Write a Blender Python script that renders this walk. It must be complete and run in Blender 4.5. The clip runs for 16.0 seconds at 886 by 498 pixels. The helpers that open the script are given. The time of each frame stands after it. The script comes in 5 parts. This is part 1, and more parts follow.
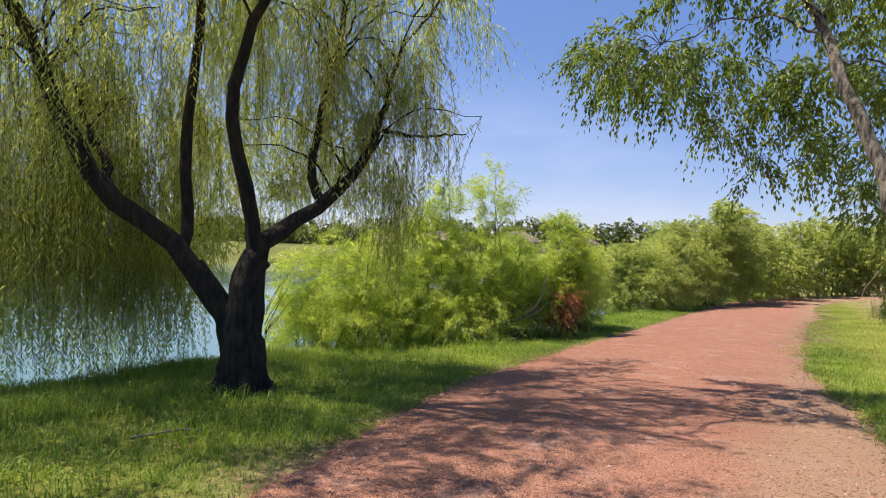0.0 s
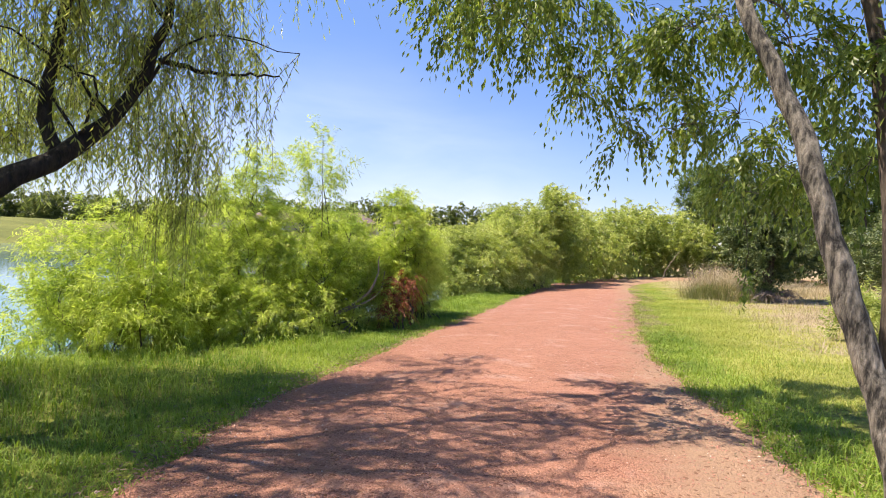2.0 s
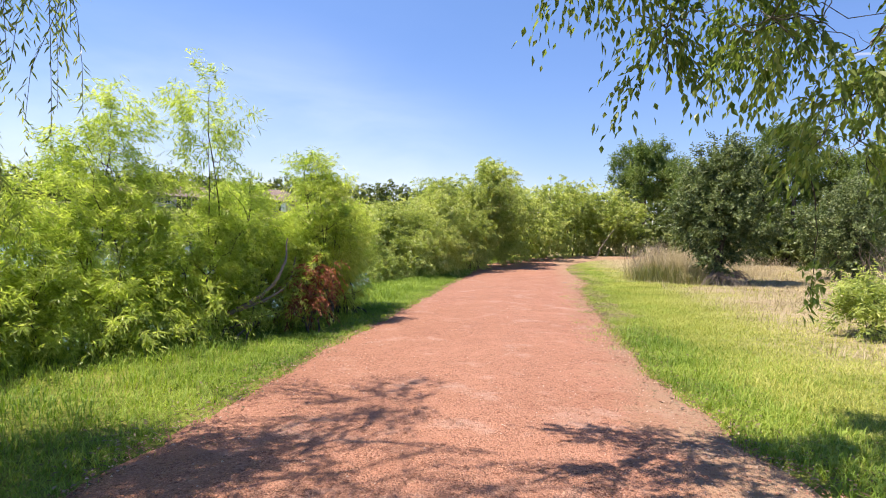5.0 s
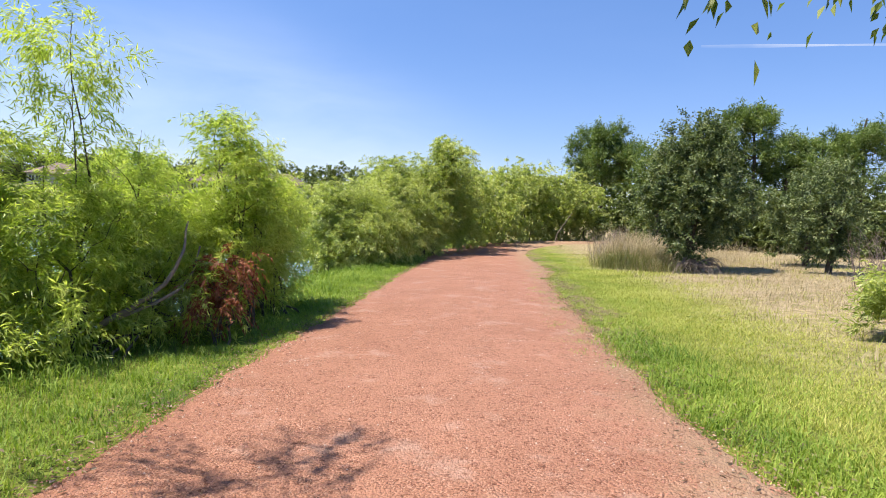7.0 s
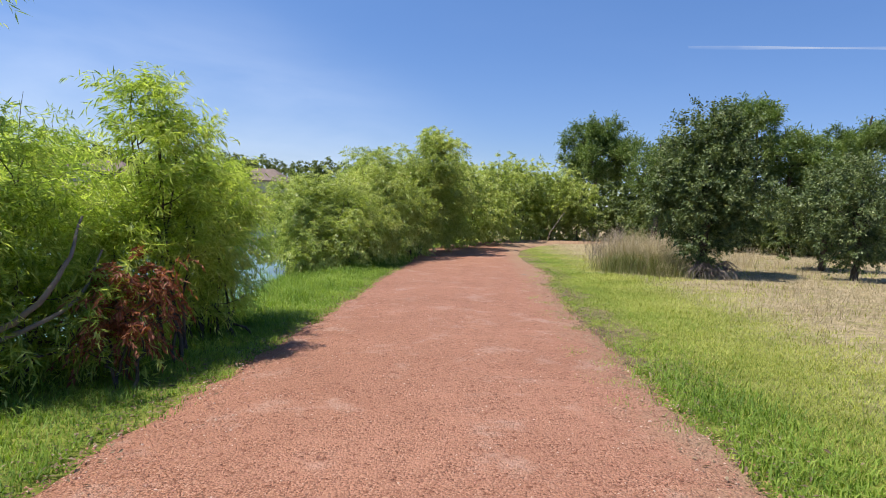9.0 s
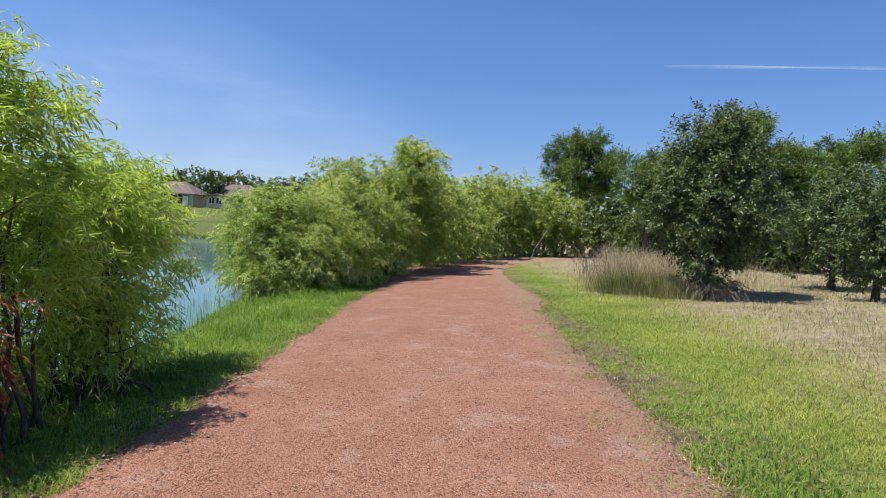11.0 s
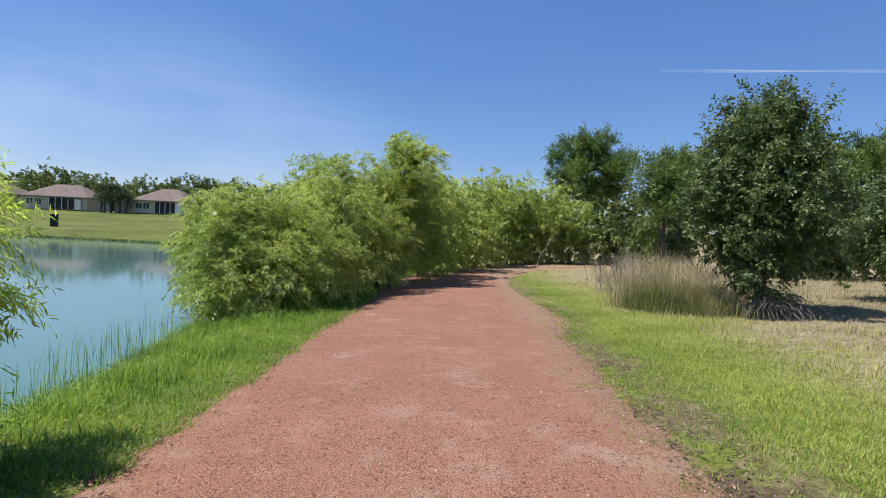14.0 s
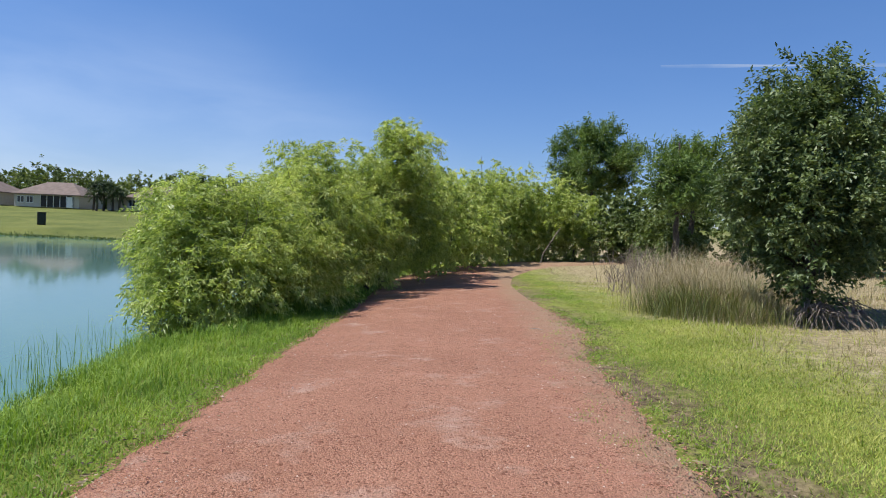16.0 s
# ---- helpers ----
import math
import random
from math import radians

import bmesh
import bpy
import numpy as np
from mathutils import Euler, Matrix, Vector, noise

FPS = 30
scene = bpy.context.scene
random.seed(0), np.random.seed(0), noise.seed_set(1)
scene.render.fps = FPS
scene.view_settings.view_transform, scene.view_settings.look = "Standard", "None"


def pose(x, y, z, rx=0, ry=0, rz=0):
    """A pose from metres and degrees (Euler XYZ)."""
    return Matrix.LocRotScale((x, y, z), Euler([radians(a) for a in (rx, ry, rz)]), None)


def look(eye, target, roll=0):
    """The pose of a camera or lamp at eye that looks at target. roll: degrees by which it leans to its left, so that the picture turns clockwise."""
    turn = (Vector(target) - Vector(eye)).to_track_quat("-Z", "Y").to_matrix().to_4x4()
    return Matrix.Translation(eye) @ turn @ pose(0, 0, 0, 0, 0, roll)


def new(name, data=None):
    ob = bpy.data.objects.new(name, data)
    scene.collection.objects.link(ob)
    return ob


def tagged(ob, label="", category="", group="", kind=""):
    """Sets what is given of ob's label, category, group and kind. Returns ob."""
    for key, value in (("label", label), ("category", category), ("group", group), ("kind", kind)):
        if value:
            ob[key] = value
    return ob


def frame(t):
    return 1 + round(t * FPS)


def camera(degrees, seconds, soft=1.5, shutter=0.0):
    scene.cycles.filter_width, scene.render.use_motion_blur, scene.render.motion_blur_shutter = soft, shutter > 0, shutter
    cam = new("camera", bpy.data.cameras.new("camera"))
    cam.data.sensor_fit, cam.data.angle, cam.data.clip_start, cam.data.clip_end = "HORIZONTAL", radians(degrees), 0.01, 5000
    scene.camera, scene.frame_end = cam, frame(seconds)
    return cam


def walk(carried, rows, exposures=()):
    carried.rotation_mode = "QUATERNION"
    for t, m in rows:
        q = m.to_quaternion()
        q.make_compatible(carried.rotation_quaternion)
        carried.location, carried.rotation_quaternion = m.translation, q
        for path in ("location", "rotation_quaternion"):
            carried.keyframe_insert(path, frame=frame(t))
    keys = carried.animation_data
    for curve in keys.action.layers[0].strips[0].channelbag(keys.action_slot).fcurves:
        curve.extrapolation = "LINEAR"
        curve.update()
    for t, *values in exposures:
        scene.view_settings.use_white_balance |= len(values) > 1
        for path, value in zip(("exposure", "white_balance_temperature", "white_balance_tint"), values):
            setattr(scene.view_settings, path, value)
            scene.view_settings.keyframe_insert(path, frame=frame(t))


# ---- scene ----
cam = camera(72.0, 16.0, soft=1.0)
PATH = [
    (0, (1.917, 0.030, 1.763), (1.656, 2.013, 1.779), 2.16),
    (0.5, (1.910, 0.517, 1.755), (1.862, 2.516, 1.751), 2.49),
    (1, (1.916, 1.006, 1.744), (2.021, 3.004, 1.731), 2.65),
    (1.5, (1.957, 1.509, 1.735), (2.155, 3.499, 1.725), 3.04),
    (2, (1.993, 2.002, 1.730), (2.271, 3.982, 1.710), 2.71),
    (2.5, (2.044, 2.489, 1.734), (2.345, 4.466, 1.713), 2.93),
    (3, (2.085, 2.965, 1.734), (2.390, 4.942, 1.707), 2.73),
    (3.5, (2.134, 3.426, 1.728), (2.462, 5.398, 1.684), 2.75),
    (4, (2.190, 3.875, 1.723), (2.563, 5.840, 1.672), 2.79),
    (4.5, (2.291, 4.325, 1.719), (2.717, 6.278, 1.655), 2.94),
    (5, (2.420, 4.804, 1.722), (2.928, 6.736, 1.642), 2.70),
    (5.2, (2.477, 5.009, 1.721), (3.018, 6.933, 1.645), 2.23),
    (7.3, (3.172, 7.311, 1.670), (3.844, 9.189, 1.529), 2.82),
    (7.5, (3.241, 7.526, 1.666), (3.923, 9.400, 1.517), 2.73),
    (8, (3.419, 8.043, 1.660), (4.106, 9.915, 1.512), 3.13),
    (8.5, (3.592, 8.549, 1.650), (4.280, 10.422, 1.513), 2.83),
    (9, (3.768, 9.056, 1.640), (4.463, 10.927, 1.509), 3.44),
    (9.2, (3.846, 9.259, 1.637), (4.561, 11.122, 1.513), 2.75),
    (11.3, (4.765, 11.389, 1.602), (5.519, 13.240, 1.535), 3.17),
    (11.5, (4.853, 11.583, 1.599), (5.609, 13.433, 1.538), 3.07),
    (12, (5.076, 12.052, 1.602), (5.835, 13.902, 1.555), 2.78),
    (12.5, (5.280, 12.505, 1.604), (6.039, 14.355, 1.559), 2.78),
    (13, (5.451, 12.957, 1.601), (6.197, 14.812, 1.552), 2.57),
    (13.5, (5.634, 13.425, 1.591), (6.392, 15.275, 1.539), 2.87),
    (14, (5.817, 13.912, 1.580), (6.568, 15.765, 1.528), 2.67),
    (14.5, (6.041, 14.407, 1.568), (6.793, 16.259, 1.513), 2.57),
    (15, (6.270, 14.907, 1.561), (7.029, 16.756, 1.505), 2.58),
    (15.5, (6.494, 15.392, 1.559), (7.253, 17.242, 1.499), 2.28),
    (16, (6.728, 15.870, 1.561), (7.480, 17.722, 1.498), 2.37),
]
walk(cam, [(t, look(eye, target, roll)) for t, eye, target, roll in PATH],
     [(0, 0.66, 7200, 19), (1, 0.92, 7200, 19), (3, 1.08, 7200, 19), (5, 1.02, 7050, 17), (7.5, 0.86, 6750, 13), (8, 0.79, 6700, 13), (8.5, 0.65, 6650, 12), (9, 0.53, 6550, 11), (11.5, 0.39, 6220, 9), (16, 0.34, 6250, 8)])

# ---------------------------------------------------------------- light
SUN_EL, SUN_AZ = 65.4, 278.3          # the light falls towards +x
sun_dir = Vector((math.cos(radians(SUN_EL)) * 0.989, math.cos(radians(SUN_EL)) * -0.145, -math.sin(radians(SUN_EL))))
sun_data = bpy.data.lights.new("sun", "SUN")
sun_data.energy, sun_data.angle, sun_data.color = 5.0, radians(0.53), (1.0, 0.945, 0.85)
sun = new("sun", sun_data)
sun.matrix_world = look((0, 0, 60), Vector((0, 0, 60)) + sun_dir)

world = bpy.data.worlds.new("sky_world")
world.use_nodes = True
scene.world = world


def build_sky():
    nt = world.node_tree
    n, l = nt.nodes, nt.links
    n.clear()
    out = n.new("ShaderNodeOutputWorld")
    bg = n.new("ShaderNodeBackground")
    bg.inputs["Strength"].default_value = 0.092
    sky = n.new("ShaderNodeTexSky")
    sky.sky_type = "NISHITA"
    sky.sun_disc = False
    sky.sun_elevation, sky.sun_rotation = radians(SUN_EL), radians(SUN_AZ)
    sky.air_density, sky.dust_density, sky.ozone_density = 1.0, 0.15, 1.6
    # thin cirrus, stretched along the horizon and thicker over the lake
    co = n.new("ShaderNodeTexCoord")
    mp = n.new("ShaderNodeMapping")
    mp.inputs["Scale"].default_value = (2.2, 2.2, 8.0)
    mp.inputs["Rotation"].default_value = (0.10, -0.06, 0.9)
    nz = n.new("ShaderNodeTexNoise")
    nz.inputs["Scale"].default_value, nz.inputs["Detail"].default_value = 1.5, 8.0
    nz.inputs["Roughness"].default_value, nz.inputs["Distortion"].default_value = 0.55, 0.35
    rp = n.new("ShaderNodeValToRGB")
    rp.color_ramp.elements[0].position, rp.color_ramp.elements[0].color = 0.38, (0.16, 0.16, 0.16, 1)
    rp.color_ramp.elements[1].position, rp.color_ramp.elements[1].color = 0.78, (0.46, 0.46, 0.46, 1)
    over_lake = n.new("ShaderNodeVectorMath")
    over_lake.operation = "DOT_PRODUCT"
    over_lake.inputs[1].default_value = (-0.10, 0.885, -0.45)
    fade = n.new("ShaderNodeMapRange")
    fade.interpolation_type = "SMOOTHSTEP"
    fade.inputs[1].default_value, fade.inputs[2].default_value, fade.inputs[3].default_value, fade.inputs[4].default_value = 0.69, 0.85, 0.05, 1.0
    thick = n.new("ShaderNodeMath")
    thick.operation = "MULTIPLY"
    mix = n.new("ShaderNodeMix")
    mix.data_type = "RGBA"
    mix.inputs[7].default_value = (6.2, 7.2, 9.0, 1)
    l.new(co.outputs["Generated"], mp.inputs["Vector"])
    l.new(mp.outputs["Vector"], nz.inputs["Vector"])
    l.new(nz.outputs["Fac"], rp.inputs["Fac"])
    l.new(co.outputs["Generated"], over_lake.inputs[0])
    l.new(over_lake.outputs["Value"], fade.inputs[0])
    l.new(rp.outputs["Color"], thick.inputs[0])
    l.new(fade.outputs[0], thick.inputs[1])
    l.new(thick.outputs[0], mix.inputs[0])
    hs = n.new("ShaderNodeHueSaturation")
    hs.inputs["Saturation"].default_value = 1.2
    l.new(sky.outputs["Color"], hs.inputs["Color"])
    tint = n.new("ShaderNodeMix")
    tint.data_type, tint.blend_type = "RGBA", "MULTIPLY"
    tint.inputs[0].default_value = 1.0
    sz = n.new("ShaderNodeSeparateXYZ")
    l.new(co.outputs["Generated"], sz.inputs[0])
    el = n.new("ShaderNodeValToRGB")
    el.color_ramp.elements[0].position, el.color_ramp.elements[0].color = 0.0, (0.60, 0.65, 0.92, 1)
    el.color_ramp.elements[1].position, el.color_ramp.elements[1].color = 0.42, (1.02, 1.03, 1.2, 1)
    l.new(sz.outputs["Z"], el.inputs["Fac"])
    l.new(el.outputs["Color"], tint.inputs[7])
    l.new(hs.outputs["Color"], tint.inputs[6])
    l.new(tint.outputs[2], mix.inputs[6])
    l.new(mix.outputs[2], bg.inputs["Color"])
    l.new(bg.outputs["Background"], out.inputs["Surface"])


build_sky()


# ---------------------------------------------------------------- materials
def nodes_of(name):
    m = bpy.data.materials.new(name)
    m.use_nodes = True
    nt = m.node_tree
    return m, nt.nodes, nt.links, nt.nodes["Principled BSDF"]


def ramp(n, stops):
    r = n.new("ShaderNodeValToRGB")
    e = r.color_ramp.elements
    while len(e) < len(stops):
        e.new(0.5)
    for el, (p, c) in zip(e, stops):
        el.position, el.color = p, (*c, 1)
    return r


def noise_tex(n, l, scale, detail=4.0, rough=0.55, vec=None):
    t = n.new("ShaderNodeTexNoise")
    t.inputs["Scale"].default_value, t.inputs["Detail"].default_value, t.inputs["Roughness"].default_value = scale, detail, rough
    if vec is None:
        co = n.new("ShaderNodeTexCoord")
        vec = co.outputs["Object"]
    l.new(vec, t.inputs["Vector"])
    return t


def mixed(n, l, fac, a, b, mode="MIX"):
    m = n.new("ShaderNodeMix")
    m.data_type, m.blend_type = "RGBA", mode
    for sock, val in ((0, fac), (6, a), (7, b)):
        if isinstance(val, (int, float)):
            m.inputs[sock].default_value = val
        elif isinstance(val, tuple):
            m.inputs[sock].default_value = (*val, 1)
        else:
            l.new(val, m.inputs[sock])
    return m.outputs[2]


def leaf_material(name, dark, mid, light, translucent=0.35, rough=0.5, patch=1.1):
    """Leaves: each leaf a little different, drifts of tone through the crown, light passing through."""
    m, n, l, bsdf = nodes_of(name)
    geo = n.new("ShaderNodeNewGeometry")
    r = ramp(n, [(0.0, dark), (0.5, mid), (1.0, light)])
    big = noise_tex(n, l, patch, 2.0)
    add = n.new("ShaderNodeMath")
    add.operation = "MULTIPLY_ADD"
    l.new(geo.outputs["Random Per Island"], add.inputs[0])
    add.inputs[1].default_value = 0.62
    sub = n.new("ShaderNodeMath")
    sub.operation = "MULTIPLY_ADD"
    sub.inputs[1].default_value, sub.inputs[2].default_value = 1.5, -0.56
    l.new(big.outputs["Fac"], sub.inputs[0])
    l.new(sub.outputs[0], add.inputs[2])
    l.new(add.outputs[0], r.inputs["Fac"])
    l.new(r.outputs["Color"], bsdf.inputs["Base Color"])
    bsdf.inputs["Roughness"].default_value = rough
    bsdf.inputs["Specular IOR Level"].default_value = 0.4
    tr = n.new("ShaderNodeBsdfTranslucent")
    warm = mixed(n, l, 1.0, r.outputs["Color"], (1.2, 1.24, 0.62), "MULTIPLY")
    l.new(warm, tr.inputs["Color"])
    ms = n.new("ShaderNodeMixShader")
    ms.inputs["Fac"].default_value = translucent
    l.new(bsdf.outputs[0], ms.inputs[1])
    l.new(tr.outputs[0], ms.inputs[2])
    l.new(ms.outputs[0], n["Material Output"].inputs["Surface"])
    return m


def bark_material(name, dark, light, scale=9.0, bump=0.6):
    m, n, l, bsdf = nodes_of(name)
    co = n.new("ShaderNodeTexCoord")
    mp = n.new("ShaderNodeMapping")
    mp.inputs["Scale"].default_value = (1.0, 1.0, 0.28)
    l.new(co.outputs["Object"], mp.inputs["Vector"])
    a = noise_tex(n, l, scale * 2.2, 6.0, 0.65, mp.outputs["Vector"])
    b = noise_tex(n, l, 1.6, 3.0)
    r = ramp(n, [(0.40, dark), (0.62, light)])
    l.new(a.outputs["Fac"], r.inputs["Fac"])
    c = mixed(n, l, b.outputs["Fac"], r.outputs["Color"], (0.6, 0.62, 0.55), "MULTIPLY")
    l.new(c, bsdf.inputs["Base Color"])
    bsdf.inputs["Roughness"].default_value = 0.92
    bm_ = n.new("ShaderNodeBump")
    bm_.inputs["Strength"].default_value, bm_.inputs["Distance"].default_value = bump, 0.07
    l.new(a.outputs["Fac"], bm_.inputs["Height"])
    l.new(bm_.outputs["Normal"], bsdf.inputs["Normal"])
    return m


def plain_material(name, colour, rough=0.7, scale=6.0, vary=0.25, bump=0.0, spec=0.3):
    m, n, l, bsdf = nodes_of(name)
    a = noise_tex(n, l, scale, 5.0, 0.6)
    b = noise_tex(n, l, scale * 7.0, 3.0, 0.6)
    lo = tuple(c * (1 - vary) for c in colour)
    hi = tuple(min(1, c * (1 + vary)) for c in colour)
    r = ramp(n, [(0.3, lo), (0.7, hi)])
    l.new(a.outputs["Fac"], r.inputs["Fac"])
    c = mixed(n, l, 0.25, r.outputs["Color"], b.outputs["Color"], "OVERLAY")
    l.new(c, bsdf.inputs["Base Color"])
    bsdf.inputs["Roughness"].default_value = rough
    bsdf.inputs["Specular IOR Level"].default_value = spec
    if bump:
        bb = n.new("ShaderNodeBump")
        bb.inputs["Strength"].default_value, bb.inputs["Distance"].default_value = bump, 0.01
        l.new(b.outputs["Fac"], bb.inputs["Height"])
        l.new(bb.outputs["Normal"], bsdf.inputs["Normal"])
    return m


def blade_material(name, a, b, c, translucent=0.3):
    return leaf_material(name, a, b, c, translucent, 0.6, 0.5)


def gravel_material():
    m, n, l, bsdf = nodes_of("red_gravel")
    co = n.new("ShaderNodeTexCoord")
    vo = n.new("ShaderNodeTexVoronoi")
    vo.inputs["Scale"].default_value = 95.0
    l.new(co.outputs["Object"], vo.inputs["Vector"])
    vo2 = n.new("ShaderNodeTexVoronoi")
    vo2.inputs["Scale"].default_value = 40.0
    l.new(co.outputs["Object"], vo2.inputs["Vector"])
    sep = n.new("ShaderNodeSeparateColor")
    l.new(vo.outputs["Color"], sep.inputs["Color"])
    stone = ramp(n, [(0.0, (0.10, 0.047, 0.031)), (0.28, (0.255, 0.118, 0.076)), (0.72, (0.39, 0.187, 0.122)), (1.0, (0.48, 0.29, 0.205))])
    l.new(sep.outputs["Red"], stone.inputs["Fac"])
    big = noise_tex(n, l, 0.55, 5.0, 0.62, co.outputs["Object"])
    fine = ramp(n, [(0.36, (0.30, 0.143, 0.094)), (0.62, (0.415, 0.212, 0.145))])
    l.new(big.outputs["Fac"], fine.inputs["Fac"])
    mid = noise_tex(n, l, 3.2, 5.0, 0.65, co.outputs["Object"])
    rm = ramp(n, [(0.34, (0.25, 0.25, 0.25)), (0.64, (0.95, 0.95, 0.95))])
    l.new(mid.outputs["Fac"], rm.inputs["Fac"])
    c = mixed(n, l, rm.outputs["Color"], fine.outputs["Color"], stone.outputs["Color"])
    # pale worn spots where the fines show
    pale = noise_tex(n, l, 1.3, 4.0, 0.7, co.outputs["Object"])
    rp = ramp(n, [(0.55, (0, 0, 0)), (0.72, (0.6, 0.6, 0.6))])
    l.new(pale.outputs["Fac"], rp.inputs["Fac"])
    c = mixed(n, l, rp.outputs["Color"], c, (0.47, 0.325, 0.26))
    # earth trodden into the gravel along the meadow edge
    dot = n.new("ShaderNodeVectorMath")
    dot.operation = "DOT_PRODUCT"
    l.new(co.outputs["Object"], dot.inputs[0])
    dot.inputs[1].default_value = (0.9166, -0.3998, 0)
    wn = noise_tex(n, l, 1.7, 5.0, 0.7, co.outputs["Object"])
    wv = n.new("ShaderNodeMath")
    wv.operation = "MULTIPLY_ADD"
    wv.inputs[1].default_value = 1.8
    l.new(wn.outputs["Fac"], wv.inputs[0])
    l.new(dot.outputs["Value"], wv.inputs[2])
    er_ = n.new("ShaderNodeMapRange")
    er_.inputs[1].default_value, er_.inputs[2].default_value, er_.inputs[4].default_value = 1.95, 2.75, 0.8
    l.new(wv.outputs[0], er_.inputs[0])
    c = mixed(n, l, er_.outputs[0], c, (0.33, 0.225, 0.145))
    # larger dark chips
    sep2 = n.new("ShaderNodeSeparateColor")
    l.new(vo2.outputs["Color"], sep2.inputs["Color"])
    rd = ramp(n, [(0.90, (1, 1, 1)), (0.96, (0.62, 0.55, 0.52))])
    l.new(sep2.outputs["Green"], rd.inputs["Fac"])
    c = mixed(n, l, 1.0, c, rd.outputs["Color"], "MULTIPLY")
    l.new(c, bsdf.inputs["Base Color"])
    bsdf.inputs["Roughness"].default_value = 0.95
    bsdf.inputs["Specular IOR Level"].default_value = 0.2
    add = n.new("ShaderNodeMath")
    add.operation = "MULTIPLY_ADD"
    add.inputs[1].default_value = 1.6
    l.new(vo2.outputs["Distance"], add.inputs[0])
    l.new(vo.outputs["Distance"], add.inputs[2])
    bb = n.new("ShaderNodeBump")
    bb.invert = True
    bb.inputs["Strength"].default_value, bb.inputs["Distance"].default_value = 1.0, 0.012
    l.new(add.outputs[0], bb.inputs["Height"])
    l.new(bb.outputs["Normal"], bsdf.inputs["Normal"])
    return m


def ground_material():
    """Soil and turf under the blades: green verge, straw-coloured meadow away from the path, bare dirt in spots."""
    m, n, l, bsdf = nodes_of("meadow_soil")
    co = n.new("ShaderNodeTexCoord")
    dot = n.new("ShaderNodeVectorMath")
    dot.operation = "DOT_PRODUCT"
    l.new(co.outputs["Object"], dot.inputs[0])
    dot.inputs[1].default_value = (0.9166, -0.3998, 0)
    wob = noise_tex(n, l, 0.35, 4.0, 0.6, co.outputs["Object"])
    r = n.new("ShaderNodeMath")
    r.operation = "MULTIPLY_ADD"
    l.new(wob.outputs["Fac"], r.inputs[0])
    r.inputs[1].default_value = 5.0
    l.new(dot.outputs["Value"], r.inputs[2])          # r + 5*noise - 0.45 offset
    mr = n.new("ShaderNodeMapRange")
    mr.inputs[1].default_value, mr.inputs[2].default_value = 5.6, 8.6
    l.new(r.outputs[0], mr.inputs[0])
    g = noise_tex(n, l, 1.1, 5.0, 0.65, co.outputs["Object"])
    green = ramp(n, [(0.3, (0.14, 0.175, 0.032)), (0.55, (0.22, 0.25, 0.05)), (0.75, (0.30, 0.285, 0.09))])
    l.new(g.outputs["Fac"], green.inputs["Fac"])
    d = noise_tex(n, l, 2.3, 6.0, 0.7, co.outputs["Object"])
    dry = ramp(n, [(0.3, (0.22, 0.22, 0.075)), (0.46, (0.36, 0.29, 0.165)), (0.60, (0.45, 0.365, 0.235)), (0.75, (0.40, 0.29, 0.20))])
    l.new(d.outputs["Fac"], dry.inputs["Fac"])
    c = mixed(n, l, mr.outputs[0], green.outputs["Color"], dry.outputs["Color"])
    # trodden bare earth along the meadow edge of the path
    win = n.new("ShaderNodeMapRange")
    win.inputs[1].default_value, win.inputs[2].default_value, win.inputs[3].default_value, win.inputs[4].default_value = 2.0, 3.1, 1.0, 0.0
    l.new(dot.outputs["Value"], win.inputs[0])
    win2 = n.new("ShaderNodeMapRange")
    win2.inputs[1].default_value, win2.inputs[2].default_value = 0.6, 1.4
    l.new(dot.outputs["Value"], win2.inputs[0])
    spots = noise_tex(n, l, 0.9, 5.0, 0.7, co.outputs["Object"])
    sr = ramp(n, [(0.42, (0, 0, 0)), (0.52, (1, 1, 1))])
    l.new(spots.outputs["Fac"], sr.inputs["Fac"])
    wm = n.new("ShaderNodeMath")
    wm.operation = "MULTIPLY"
    l.new(win.outputs[0], wm.inputs[0])
    l.new(win2.outputs[0], wm.inputs[1])
    wm2 = n.new("ShaderNodeMath")
    wm2.operation = "MULTIPLY"
    l.new(wm.outputs[0], wm2.inputs[0])
    l.new(sr.outputs["Color"], wm2.inputs[1])
    along = n.new("ShaderNodeVectorMath")
    along.operation = "DOT_PRODUCT"
    l.new(co.outputs["Object"], along.inputs[0])
    along.inputs[1].default_value = (0.3998, 0.9166, 0)
    begin = n.new("ShaderNodeMapRange")
    begin.inputs[1].default_value, begin.inputs[2].default_value = 15.5, 17.5
    l.new(along.outputs["Value"], begin.inputs[0])
    wm3 = n.new("ShaderNodeMath")
    wm3.operation = "MULTIPLY"
    l.new(wm2.outputs[0], wm3.inputs[0])
    l.new(begin.outputs[0], wm3.inputs[1])
    earth = ramp(n, [(0.4, (0.15, 0.105, 0.07)), (0.62, (0.29, 0.205, 0.135))])
    l.new(d.outputs["Fac"], earth.inputs["Fac"])
    c = mixed(n, l, wm3.outputs[0], c, earth.outputs["Color"])
    # worn sandy patch beside the willow
    off = n.new("ShaderNodeVectorMath")
    off.operation = "DISTANCE"
    off.inputs[1].default_value = (0.3, 4.6, 0.0)
    l.new(co.outputs["Object"], off.inputs[0])
    rag = n.new("ShaderNodeMath")
    rag.operation = "MULTIPLY_ADD"
    rag.inputs[1].default_value = 1.1
    l.new(d.outputs["Fac"], rag.inputs[0])
